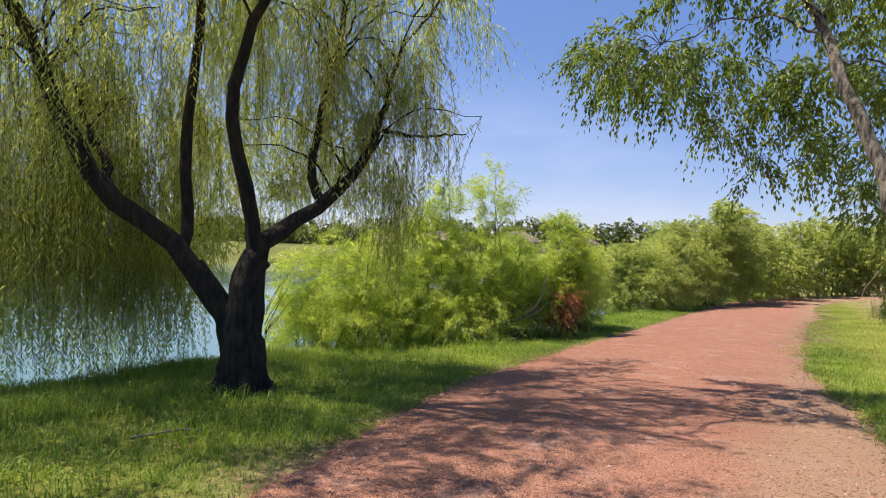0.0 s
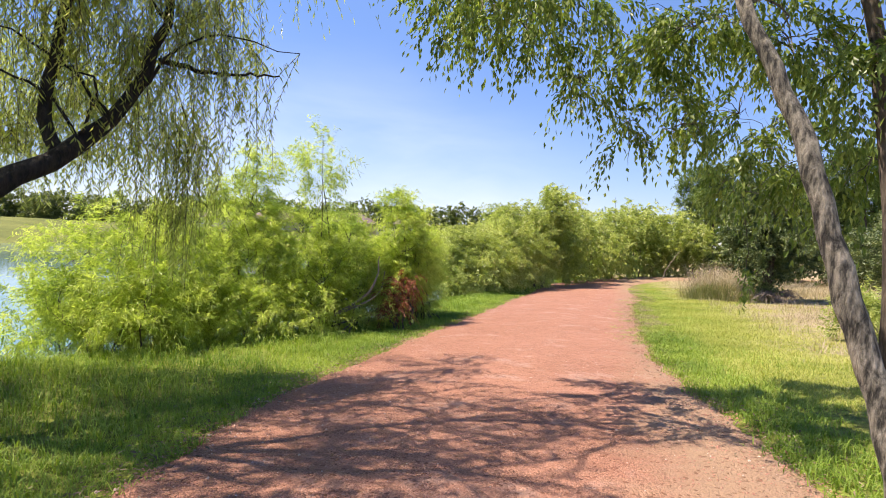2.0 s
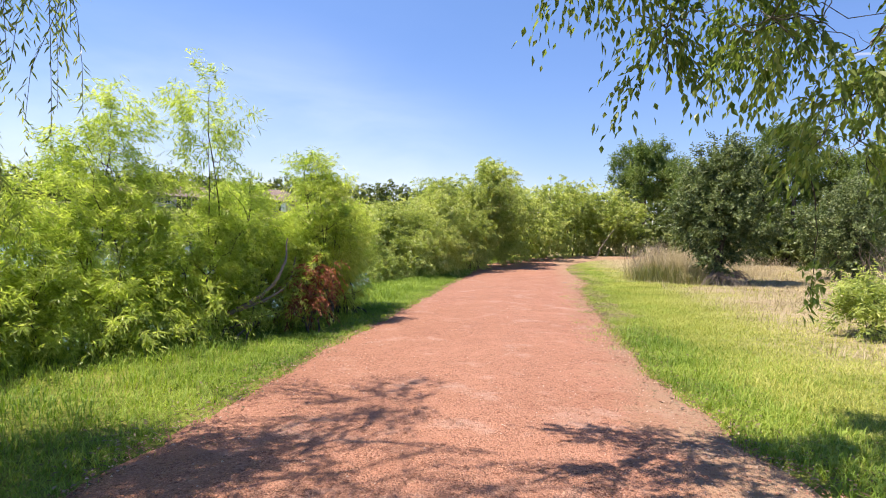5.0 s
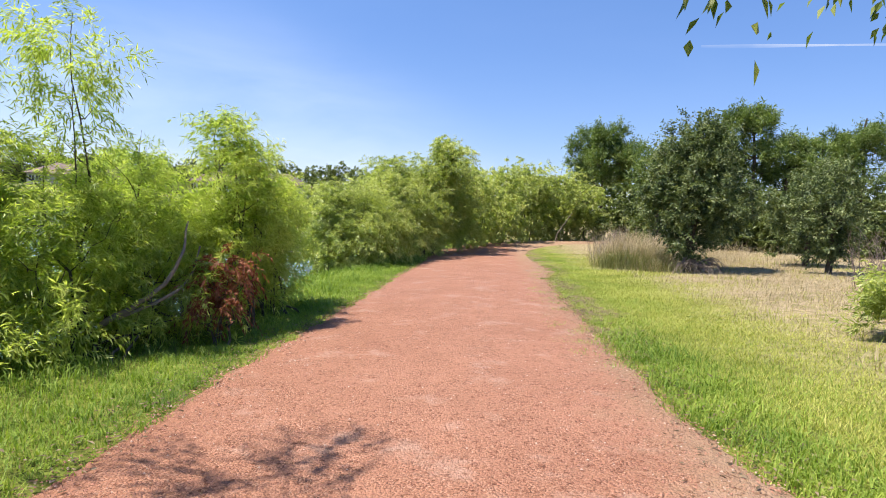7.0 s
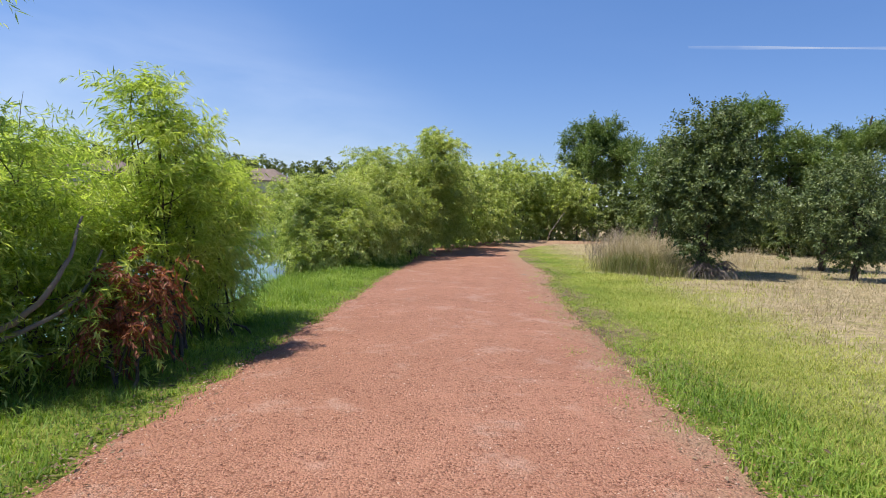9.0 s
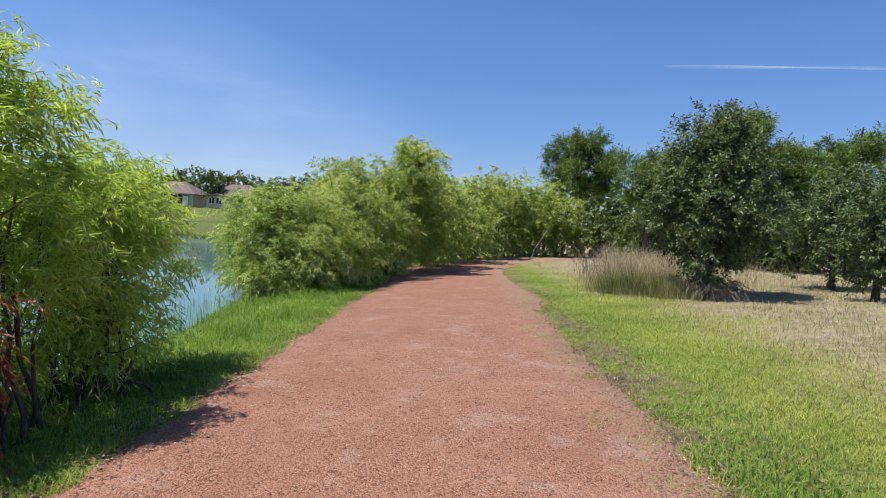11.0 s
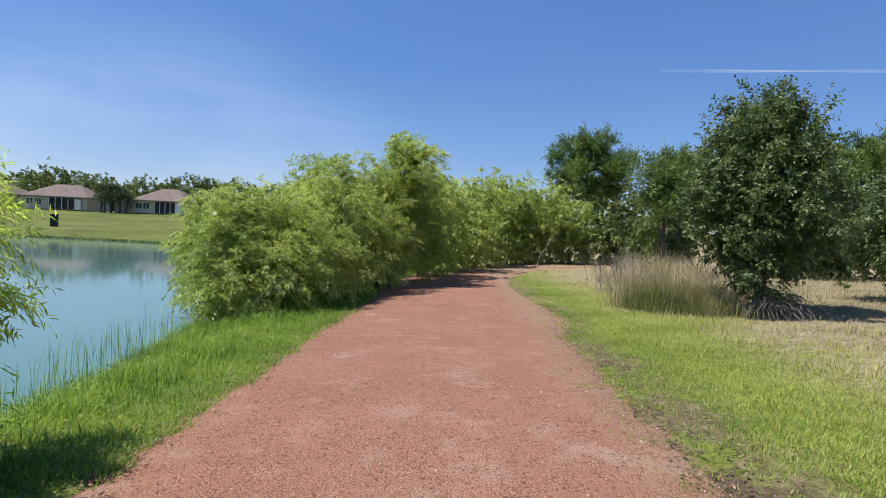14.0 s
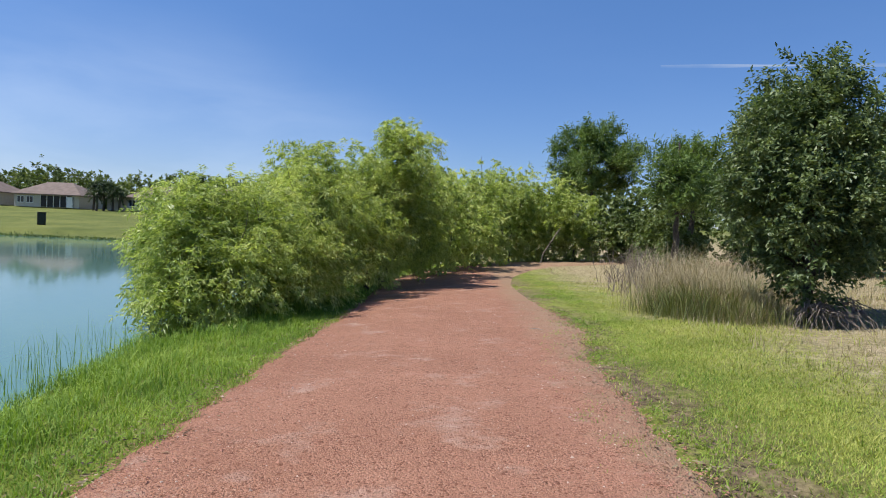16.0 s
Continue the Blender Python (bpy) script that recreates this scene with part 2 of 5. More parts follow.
    l.new(off.outputs["Value"], rag.inputs[2])
    worn = n.new("ShaderNodeMapRange")
    worn.inputs[1].default_value, worn.inputs[2].default_value, worn.inputs[3].default_value, worn.inputs[4].default_value = 1.0, 1.7, 0.6, 0.0
    l.new(rag.outputs[0], worn.inputs[0])
    c = mixed(n, l, worn.outputs[0], c, (0.36, 0.27, 0.16))
    # mown lawn across the lake
    where = n.new("ShaderNodeSeparateXYZ")
    l.new(co.outputs["Object"], where.inputs[0])
    over = n.new("ShaderNodeMapRange")
    over.inputs[1].default_value, over.inputs[2].default_value = 68.0, 78.0
    l.new(where.outputs["Y"], over.inputs[0])
    sward = noise_tex(n, l, 0.12, 5.0, 0.7, co.outputs["Object"])
    mown = ramp(n, [(0.38, (0.115, 0.14, 0.035)), (0.62, (0.20, 0.215, 0.06))])
    l.new(sward.outputs["Fac"], mown.inputs["Fac"])
    c = mixed(n, l, over.outputs[0], c, mown.outputs["Color"])
    f = noise_tex(n, l, 30.0, 5.0, 0.7, co.outputs["Object"])
    fr = ramp(n, [(0.3, (0.55, 0.55, 0.55)), (0.7, (1.25, 1.25, 1.25))])
    l.new(f.outputs["Fac"], fr.inputs["Fac"])
    c = mixed(n, l, 1.0, c, fr.outputs["Color"], "MULTIPLY")
    f2 = noise_tex(n, l, 7.0, 4.0, 0.65, co.outputs["Object"])
    fr2 = ramp(n, [(0.32, (0.5, 0.5, 0.46)), (0.62, (1.08, 1.08, 1.08))])
    l.new(f2.outputs["Fac"], fr2.inputs["Fac"])
    c = mixed(n, l, 1.0, c, fr2.outputs["Color"], "MULTIPLY")
    l.new(c, bsdf.inputs["Base Color"])
    bsdf.inputs["Roughness"].default_value = 0.95
    bsdf.inputs["Specular IOR Level"].default_value = 0.15
    bb = n.new("ShaderNodeBump")
    bb.inputs["Strength"].default_value, bb.inputs["Distance"].default_value = 0.8, 0.04
    l.new(f.outputs["Fac"], bb.inputs["Height"])
    l.new(bb.outputs["Normal"], bsdf.inputs["Normal"])
    return m


def water_material():
    m, n, l, bsdf = nodes_of("lake_water")
    bsdf.inputs["Base Color"].default_value = (0.10, 0.19, 0.165, 1)
    bsdf.inputs["Roughness"].default_value = 0.06
    bsdf.inputs["IOR"].default_value = 1.33
    co = n.new("ShaderNodeTexCoord")
    mp = n.new("ShaderNodeMapping")
    mp.inputs["Scale"].default_value = (1.0, 0.5, 1.0)
    mp.inputs["Rotation"].default_value = (0, 0, -0.4)
    l.new(co.outputs["Object"], mp.inputs["Vector"])
    a = noise_tex(n, l, 3.5, 4.0, 0.6, mp.outputs["Vector"])
    patch = noise_tex(n, l, 0.05, 2.0, 0.5, co.outputs["Object"])
    pr = ramp(n, [(0.4, (0.1, 0.1, 0.1)), (0.65, (0.9, 0.9, 0.9))])
    l.new(patch.outputs["Fac"], pr.inputs["Fac"])
    hm = n.new("ShaderNodeMath")
    hm.operation = "MULTIPLY"
    l.new(a.outputs["Fac"], hm.inputs[0])
    l.new(pr.outputs["Color"], hm.inputs[1])
    bb = n.new("ShaderNodeBump")
    bb.inputs["Strength"].default_value, bb.inputs["Distance"].default_value = 0.08, 0.05
    l.new(hm.outputs[0], bb.inputs["Height"])
    l.new(bb.outputs["Normal"], bsdf.inputs["Normal"])
    return m


def glass_dark_material():
    m, n, l, bsdf = nodes_of("window_glass")
    bsdf.inputs["Base Color"].default_value = (0.03, 0.035, 0.04, 1)
    bsdf.inputs["Roughness"].default_value = 0.08
    return m


M_GRAVEL, M_SOIL, M_WATER = gravel_material(), ground_material(), water_material()
M_GRASS = blade_material("verge_grass", (0.085, 0.165, 0.02), (0.195, 0.30, 0.036), (0.36, 0.44, 0.08), 0.35)
M_DRY = blade_material("dry_grass", (0.22, 0.175, 0.105), (0.39, 0.32, 0.21), (0.56, 0.475, 0.335), 0.25)
M_WEED = blade_material("dull_weed", (0.10, 0.125, 0.035), (0.19, 0.205, 0.07), (0.31, 0.30, 0.14), 0.3)
M_OLIVE = blade_material("meadow_grass", (0.22, 0.265, 0.04), (0.36, 0.385, 0.08), (0.49, 0.475, 0.15), 0.3)
M_SHRUB = leaf_material("shrub_willow_leaf", (0.19, 0.28, 0.05), (0.41, 0.495, 0.115), (0.68, 0.73, 0.28), 0.60, 0.38, 0.9)
M_ROW = leaf_material("bank_willow_leaf", (0.15, 0.21, 0.055), (0.37, 0.43, 0.125), (0.68, 0.70, 0.34), 0.50, 0.36, 0.6)
M_WILLOW = leaf_material("weeping_willow_leaf", (0.17, 0.21, 0.055), (0.39, 0.435, 0.14), (0.68, 0.70, 0.36), 0.60, 0.36, 0.7)
M_OAK = leaf_material("oak_leaf", (0.045, 0.075, 0.026), (0.12, 0.165, 0.06), (0.30, 0.35, 0.16), 0.28, 0.46, 0.9)
M_BROAD = leaf_material("broad_leaf", (0.07, 0.125, 0.03), (0.165, 0.235, 0.055), (0.37, 0.43, 0.14), 0.50, 0.42, 0.8)
M_PINE = leaf_material("pine_needle", (0.06, 0.10, 0.026), (0.145, 0.215, 0.055), (0.29, 0.36, 0.11), 0.3, 0.5, 0.3)
M_PALM = leaf_material("palm_frond_leaf", (0.025, 0.045, 0.015), (0.05, 0.08, 0.025), (0.09, 0.12, 0.04), 0.2, 0.5, 0.3)
M_DEAD = leaf_material("dead_russet_leaf", (0.16, 0.052, 0.03), (0.32, 0.115, 0.062), (0.48, 0.23, 0.13), 0.4, 0.6, 1.5)
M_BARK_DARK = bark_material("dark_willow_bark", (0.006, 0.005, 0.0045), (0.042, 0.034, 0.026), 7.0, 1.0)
M_BARK_PALE = bark_material("pale_mottled_bark", (0.03, 0.027, 0.023), (0.36, 0.32, 0.265), 8.0, 0.9)
M_BARK = bark_material("grey_brown_bark", (0.05, 0.038, 0.028), (0.16, 0.125, 0.095))
M_TWIG = plain_material("bleached_twig", (0.21, 0.17, 0.14), 0.85, 8.0, 0.3)
M_LITTER = leaf_material("leaf_litter_brown", (0.06, 0.045, 0.03), (0.18, 0.13, 0.08), (0.36, 0.29, 0.19), 0.1, 0.8, 2.0)
M_WALL = plain_material("cream_stucco", (0.50, 0.45, 0.37), 0.85, 2.0, 0.08)
M_ROOF = plain_material("brown_roof_shingle", (0.17, 0.13, 0.112), 0.9, 1.2, 0.22)
M_MID = leaf_material("dull_shrub_leaf", (0.065, 0.095, 0.028), (0.135, 0.175, 0.05), (0.25, 0.29, 0.11), 0.3, 0.45, 0.5)
M_TRIM = plain_material("white_trim_paint", (0.78, 0.77, 0.74), 0.6, 2.0, 0.05)
M_SCREEN = plain_material("dark_porch_screen", (0.035, 0.032, 0.032), 0.7, 2.0, 0.2)
M_GLASS = glass_dark_material()
M_BOX = plain_material("dark_green_metal", (0.022, 0.030, 0.022), 0.55, 3.0, 0.2)
M_STONE = plain_material("red_stone_chip", (0.35, 0.175, 0.125), 0.9, 40.0, 0.5)
M_PALESTONE = plain_material("pale_stone_chip", (0.50, 0.37, 0.30), 0.9, 40.0, 0.3)


# ---------------------------------------------------------------- mesh helpers
def np_mesh(name, verts, faces, material, smooth=False):
    """A mesh from arrays: verts (n, 3), faces (m, 3) or (m, 4)."""
    verts = np.asarray(verts, dtype=np.float32)
    faces = np.asarray(faces, dtype=np.int32)
    k = faces.shape[1]
    me = bpy.data.meshes.new(name)
    me.vertices.add(len(verts))
    me.vertices.foreach_set("co", verts.ravel())
    me.loops.add(faces.size)
    me.loops.foreach_set("vertex_index", faces.ravel())
    me.polygons.add(len(faces))
    me.polygons.foreach_set("loop_start", np.arange(0, faces.size, k, dtype=np.int32))
    me.polygons.foreach_set("loop_total", np.full(len(faces), k, dtype=np.int32))
    me.polygons.foreach_set("use_smooth", np.full(len(faces), smooth))
    me.update(calc_edges=True)
    me.validate()
    me.materials.append(material)
    return me


def thing(name, x, y, z, label, category, group=""):
    ob = new(name)
    ob.empty_display_size = 0.2
    ob.location = (x, y, z)
    return tagged(ob, label, category, group)


def part_mesh(name, me, parent, label=""):
    """A mesh given in world coordinates, hung under its thing."""
    ob = new(name, me)
    ob.parent = parent
    base = parent.location if parent.parent is None else parent.location + parent.parent.location
    me.transform(Matrix.Translation(-Vector(base)))
    return tagged(ob, label) if label else ob


def part(name, bm, material, parent, label=""):
    me = bpy.data.meshes.new(name)
    bm.to_mesh(me)
    bm.free()
    me.materials.append(material)
    ob = new(name, me)
    ob.parent = parent
    return tagged(ob, label) if label else ob


def unit(v):
    return v / np.maximum(np.linalg.norm(v, axis=-1, keepdims=True), 1e-9)


def leaf_arrays(P, D, N, L, Wd):
    """Folded lance-shaped leaves: four points, two triangles each."""
    D = unit(D)
    S = unit(np.cross(D, N))
    N = np.cross(S, D)
    L, Wd = L[:, None], Wd[:, None]
    v = np.stack([P, P + D * L * 0.42 + S * Wd * 0.5 + N * Wd * 0.18, P + D * L - N * L * 0.07, P + D * L * 0.42 - S * Wd * 0.5 + N * Wd * 0.18], 1)
    i = np.arange(len(P))[:, None] * 4
    f = np.concatenate([i + np.array([[0, 1, 2]]), i + np.array([[0, 2, 3]])], 0)
    return v.reshape(-1, 3), f


def sprig_leaves(rng, B, D, L, k, droop, leaf, wide, splay=0.8):
    """k leaves along each sprig that starts at B towards D, of length L, sagging by droop."""
    n = len(B)
    u = (np.arange(k)[None, :] + rng.uniform(0.1, 0.9, (n, k))) / k
    D = unit(D)
    side = unit(np.cross(D, rng.normal(size=(n, 3))))
    up = np.cross(side, D)
    pos = B[:, None] + D[:, None] * (L[:, None] * u)[..., None]
    pos[..., 2] -= droop * L[:, None] * u ** 2
    tang = D[:, None] + np.array([0, 0, -2.0]) * (droop * u)[..., None]
    ang = rng.uniform(0, 2 * math.pi, (n, k))
    out = side[:, None] * np.cos(ang)[..., None] + up[:, None] * np.sin(ang)[..., None]
    ld = tang * 0.75 + out * splay + np.array([0, 0, -0.35])
    ln = np.array([0, 0, 1.0]) + rng.normal(0, 0.55, (n, k, 3))
    ll = leaf * rng.uniform(0.65, 1.25, (n, k))
    return pos.reshape(-1, 3), ld.reshape(-1, 3), ln.reshape(-1, 3), ll.ravel(), (wide * rng.uniform(0.7, 1.25, (n, k))).ravel()


def blob_foliage(rng, blobs, leaf, wide, layers=2.4, k=12, sprig=0.46, droop=0.45, up=0.55, lumps=0.55, inner=0.2, splay=0.8, squash=1.0, floor=None, plume=6, fan=0.42):
    """Plumes of leafy sprigs filling the outer part of lumpy round masses (x, y, z, radius); gaps stay open between the plumes."""
    Bs, Ds = [], []
    for x, y, z, r in blobs:
        n = int(layers * 4 * math.pi * r * r / (leaf * wide * 0.55) / k / plume) + 1
        d = unit(rng.normal(size=(n, 3)))
        ph = rng.uniform(0, 6.28, 6)
        lump = 1 + lumps * (np.sin(3.1 * d[:, 0] * 1.7 + ph[0]) * np.sin(4.3 * d[:, 1] + ph[1]) + 0.7 * np.sin(7.1 * d[:, 2] + ph[2]) * np.sin(6.0 * d[:, 0] + ph[3]) + 0.5 * np.sin(11 * d[:, 1] + ph[4]) * np.sin(10 * d[:, 2] + ph[5])) * 0.6
        lump = np.clip(lump, 0.5, 1.32)
        rad = r * lump * (inner + (1 - inner) * np.sqrt(rng.uniform(0, 1, n)))
        b = np.array([x, y, z]) + d * (rad - 0.25 * sprig)[:, None] * np.array([1, 1, squash])
        way = unit(d * 0.8 + np.array([0, 0, up]) + rng.normal(0, 0.3, (n, 3)))
        along = rng.uniform(0, 0.55, (n, plume)) * sprig
        Bs.append((b[:, None] + way[:, None] * along[..., None] + rng.normal(0, 0.12 * sprig, (n, plume, 3))).reshape(-1, 3))
        Ds.append((way[:, None] + rng.normal(0, fan, (n, plume, 3))).reshape(-1, 3))
    B, D = np.concatenate(Bs), np.concatenate(Ds)
    if floor is not None:
        keep = B[:, 2] > floor(B[:, 0], B[:, 1]) + 0.04
        B, D = B[keep], D[keep]
    return sprig_leaves(rng, B, D, sprig * rng.uniform(0.6, 1.5, len(B)), k, droop, leaf, wide, splay)


def tubes(paths, sides=6):
    """Tapered round limbs: each path is (points, radii)."""
    V, Fc, o = [], [], 0
    for pts, rad in paths:
        pts = np.asarray(pts, float)
        n = len(pts)
        t = unit(np.gradient(pts, axis=0))
        ref = np.array([0.31, 0.95, 0.05]) if abs(t[0][1]) < 0.9 else np.array([1.0, 0, 0])
        a = unit(np.cross(t, ref))
        b = np.cross(t, a)
        th = np.arange(sides) * 2 * math.pi / sides
        ring = pts[:, None] + (a[:, None] * np.cos(th)[None, :, None] + b[:, None] * np.sin(th)[None, :, None]) * np.asarray(rad)[:, None, None]
        V.append(ring.reshape(-1, 3))
        i, j = np.meshgrid(np.arange(n - 1), np.arange(sides), indexing="ij")
        j2 = (j + 1) % sides
        Fc.append(np.stack([o + i * sides + j, o + i * sides + j2, o + (i + 1) * sides + j2, o + (i + 1) * sides + j], -1).reshape(-1, 4))
        o += n * sides
    return np.concatenate(V), np.concatenate(Fc)


def limb(rng, knots, r0, r1, steps=14, wobble=0.03):
    """A smooth path through the knots with a taper and a little waver."""
    k = np.asarray(knots, float)
    d = np.r_[0, np.cumsum(np.linalg.norm(np.diff(k, axis=0), axis=1))]
    u = np.linspace(0, d[-1], steps)
    ext = np.vstack([2 * k[0] - k[1], k, 2 * k[-1] - k[-2]])
    pts = []
    for s in u:
        i = min(max(np.searchsorted(d, s, "right") - 1, 0), len(k) - 2)
        f = (s - d[i]) / max(d[i + 1] - d[i], 1e-6)
        p0, p1, p2, p3 = ext[i], ext[i + 1], ext[i + 2], ext[i + 3]
        pts.append(0.5 * (2 * p1 + (p2 - p0) * f + (2 * p0 - 5 * p1 + 4 * p2 - p3) * f * f + (3 * p1 - p0 - 3 * p2 + p3) * f ** 3))
    pts = np.array(pts)
    pts[1:-1] += rng.normal(0, wobble, (steps - 2, 3)) * min(1.0, d[-1])
    rad = r1 + (r0 - r1) * (1 - u / d[-1]) ** 1.1
    return pts, rad * rng.uniform(0.93, 1.08, steps)


# ---------------------------------------------------------------- the lie of the land
WATER = -0.95
AX, AY = 0.9166, 0.3998


def to_rs(x, y):
    """r across the path to its right side, s along it."""
    return (x - 3) * AX - (y - 8) * AY, (x - 3) * AY + (y - 8) * AX


def to_xy(r, s):
    return 3 + r * AX + s * AY, 8 - r * AY + s * AX


NEAR_SHORE = [(-10.5, -60), (-9.4, -20), (-8.7, -3), (-9.0, 1.3), (-8.0, 3), (-6.4, 8), (-5.3, 13), (-5.4, 16.4), (-5.9, 19.8), (-6.8, 30), (-6.6, 42), (-5.5, 53)]
LAKE = np.array([to_xy(*p) for p in NEAR_SHORE] + [(15, 65), (8.5, 73), (5, 80), (1.8, 87), (-5.5, 91), (-14, 95.5), (-34, 106), (-44, 98), (-42, 78), (-70, 55), (-110, 20), (-110, -60)])


def lake_distance(x, y):
    """Metres from the shore, negative in the water."""
    x, y = np.asarray(x, float), np.asarray(y, float)
    best = np.full(x.shape, 1e9)
    inside = np.zeros(x.shape, bool)
    for (ax, ay), (bx, by) in zip(LAKE, np.roll(LAKE, -1, 0)):
        ex, ey = bx - ax, by - ay
        f = np.clip(((x - ax) * ex + (y - ay) * ey) / (ex * ex + ey * ey), 0, 1)
        best = np.minimum(best, np.hypot(x - ax - f * ex, y - ay - f * ey))
        cross = (ay > y) != (by > y)
        with np.errstate(divide="ignore", invalid="ignore"):
            xi = ax + (y - ay) * ex / (ey if ey else 1e-9)
        inside ^= cross & (x < xi)
    return np.where(inside, -best, best)


def smooth01(a, b, v):
    f = np.clip((v - a) / (b - a), 0, 1)
    return f * f * (3 - 2 * f)


def height(x, y):
    x, y = np.asarray(x, float), np.asarray(y, float)
    r, s = to_rs(x, y)
    rr = np.where(r < 14, np.maximum(r, -12), 14 + 3 * (1 - np.exp(-np.maximum(r - 14, 0) / 6)))
    ss = np.clip(s, -25, 72)
    k = ss - 38
    z = 0.0454 * rr - 0.0192 * ss + 0.024 * np.where(k < -6, 0, np.where(k < 6, (k + 6) ** 2 / 24, k))
    d = lake_distance(x, y)
    far = smooth01(62, 80, y)
    lawn = WATER + 0.7 * smooth01(0, 3, d) + 0.058 * np.clip(d - 3, 0, 56)
    z = z * (1 - far) + lawn * far
    z = np.maximum(z, WATER + 0.1)
    z = z + 0.03 * np.sin(x * 0.9 + y * 0.4) * np.sin(y * 0.7 - x * 0.3) * smooth01(2.8, 5, np.abs(r)) * smooth01(0, 3, d)
    bank = smooth01(-0.3, 2.1, d)
    return np.where(d > -0.3, WATER - 0.03 + (z - WATER + 0.03) * bank, WATER - 0.03 - 0.9 * smooth01(0.3, 4, -d))


def hz(x, y):
    return float(height(np.array([x]), np.array([y]))[0])


# edges of the path: (r, s)
EDGE_L = [(-2.2, -22), (-1.2, -9), (-1.0, -5.5), (-1.6, -3.2), (-2.15, -0.7), (-2.3, 1.6), (-2.4, 6.5), (-2.4, 13), (-2.5, 18), (-2.5, 23), (-2.75, 30), (-2.7, 38), (-1.4, 44.5), (1.8, 49.3), (5.0, 51.5), (9.5, 52.3), (20, 52.5), (34, 52)]
EDGE_R = [(3.4, -22), (3.4, -9), (3.3, -4), (3.0, -0.8), (2.65, 1.9), (2.3, 3.8), (2.25, 8), (2.2, 13), (2.3, 17.5), (2.85, 20.5), (2.8, 22.5), (2.5, 27), (2.5, 33), (3.0, 38), (4.4, 43), (6.4, 46.8), (9.5, 48.6), (20, 49.2), (34, 49)]


def edge_curve(pts, n):
    p = np.array(pts, float)
    d = np.r_[0, np.cumsum(np.linalg.norm(np.diff(p, axis=0), axis=1))]
    u = np.linspace(0, d[-1], n)
    q = np.stack([np.interp(u, d, p[:, 0]), np.interp(u, d, p[:, 1])], 1)
    for _ in range(n // 60):
        q[1:-1] = (q[:-2] + 2 * q[1:-1] + q[2:]) / 4
    return q


def path_edges_at(s):
    """Left and right edge, as r, at distances s along the straight part."""
    return np.interp(s, [p[1] for p in EDGE_L[:16]], [p[0] for p in EDGE_L[:16]]), np.interp(s, [p[1] for p in EDGE_R[:17]], [p[0] for p in EDGE_R[:17]])


def build_ground():
    def axis(lo, hi, a, b, step, grow):
        core = list(np.arange(a, b + 1e-6, step))
        v, st = b, step
        while v < hi:
            st *= grow
            v += st
            core.append(v)
        v, st = a, step
        while v > lo:
            st *= grow
            v -= st
            core.insert(0, v)
        return np.array(core)

    r = axis(-900, 900, -13, 13, 0.3, 1.13)
    s = axis(-600, 1500, -16, 62, 0.45, 1.12)
    R, S = np.meshgrid(r, s, indexing="ij")
    X, Y = to_xy(R, S)
    Z = height(X, Y)
    el, er = path_edges_at(S)
    on = smooth01(-0.15, 0.35, np.minimum(R - el, er - R)) * (S < 46)
    Z = Z - 0.05 * on - 0.06 * smooth01(46, 47, S) * smooth01(-1, 1, R) * (S < 54)
    n0, n1 = R.shape
    i, j = np.meshgrid(np.arange(n0 - 1), np.arange(n1 - 1), indexing="ij")
    f = np.stack([i * n1 + j, (i + 1) * n1 + j, (i + 1) * n1 + j + 1, i * n1 + j + 1], -1).reshape(-1, 4)
    me = np_mesh("ground", np.stack([X, Y, Z], -1).reshape(-1, 3), f, M_SOIL, True)
    tagged(new("ground", me), "grassy lakeside ground with green verges and straw-coloured meadow", "ground", "", "structure")


def build_path():
    rng = np.random.default_rng(3)
    n, m = 640, 19
    L, Rr = edge_curve(EDGE_L, n), edge_curve(EDGE_R, n)
    wob = lambda ph: 0.035 * np.sin(np.arange(n) * 0.83 + ph) * np.sin(np.arange(n) * 0.21 + ph) + 0.03 * np.sin(np.arange(n) * 0.17 + 2 * ph) + rng.normal(0, 0.025, n)
    L[:, 0] += wob(0.4)
    Rr[:, 0] += wob(1.9)
    u = np.linspace(0, 1, m)
    RS = L[:, None] * (1 - u)[None, :, None] + Rr[:, None] * u[None, :, None]
    X, Y = to_xy(RS[..., 0], RS[..., 1])
    e = np.minimum(u, 1 - u)[None, :]
    Z = height(X, Y) + 0.012 + 0.05 * np.minimum(e * 2.4, 1) ** 0.6 - 0.06 * (e < 0.001) + rng.normal(0, 0.004, X.shape)
    i, j = np.meshgrid(np.arange(n - 1), np.arange(m - 1), indexing="ij")
    f = np.stack([i * m + j, i * m + j + 1, (i + 1) * m + j + 1, (i + 1) * m + j], -1).reshape(-1, 4)
    me = np_mesh("path", np.stack([X, Y, Z], -1).reshape(-1, 3), f, M_GRAVEL, True)
    tagged(new("path", me), "wide footpath of crushed reddish gravel", "path", "", "structure")


def build_lake():
    x = np.linspace(-130, 60, 40)
    y = np.linspace(-70, 175, 50)
    X, Y = np.meshgrid(x, y, indexing="ij")
    i, j = np.meshgrid(np.arange(39), np.arange(49), indexing="ij")
    f = np.stack([i * 50 + j, (i + 1) * 50 + j, (i + 1) * 50 + j + 1, i * 50 + j + 1], -1).reshape(-1, 4)
    me = np_mesh("lake", np.stack([X, Y, np.full_like(X, WATER)], -1).reshape(-1, 3), f, M_WATER, True)
    tagged(new("water", me), "calm blue-green lake with faint ripples", "lake", "", "structure")


build_ground()
build_path()
build_lake()


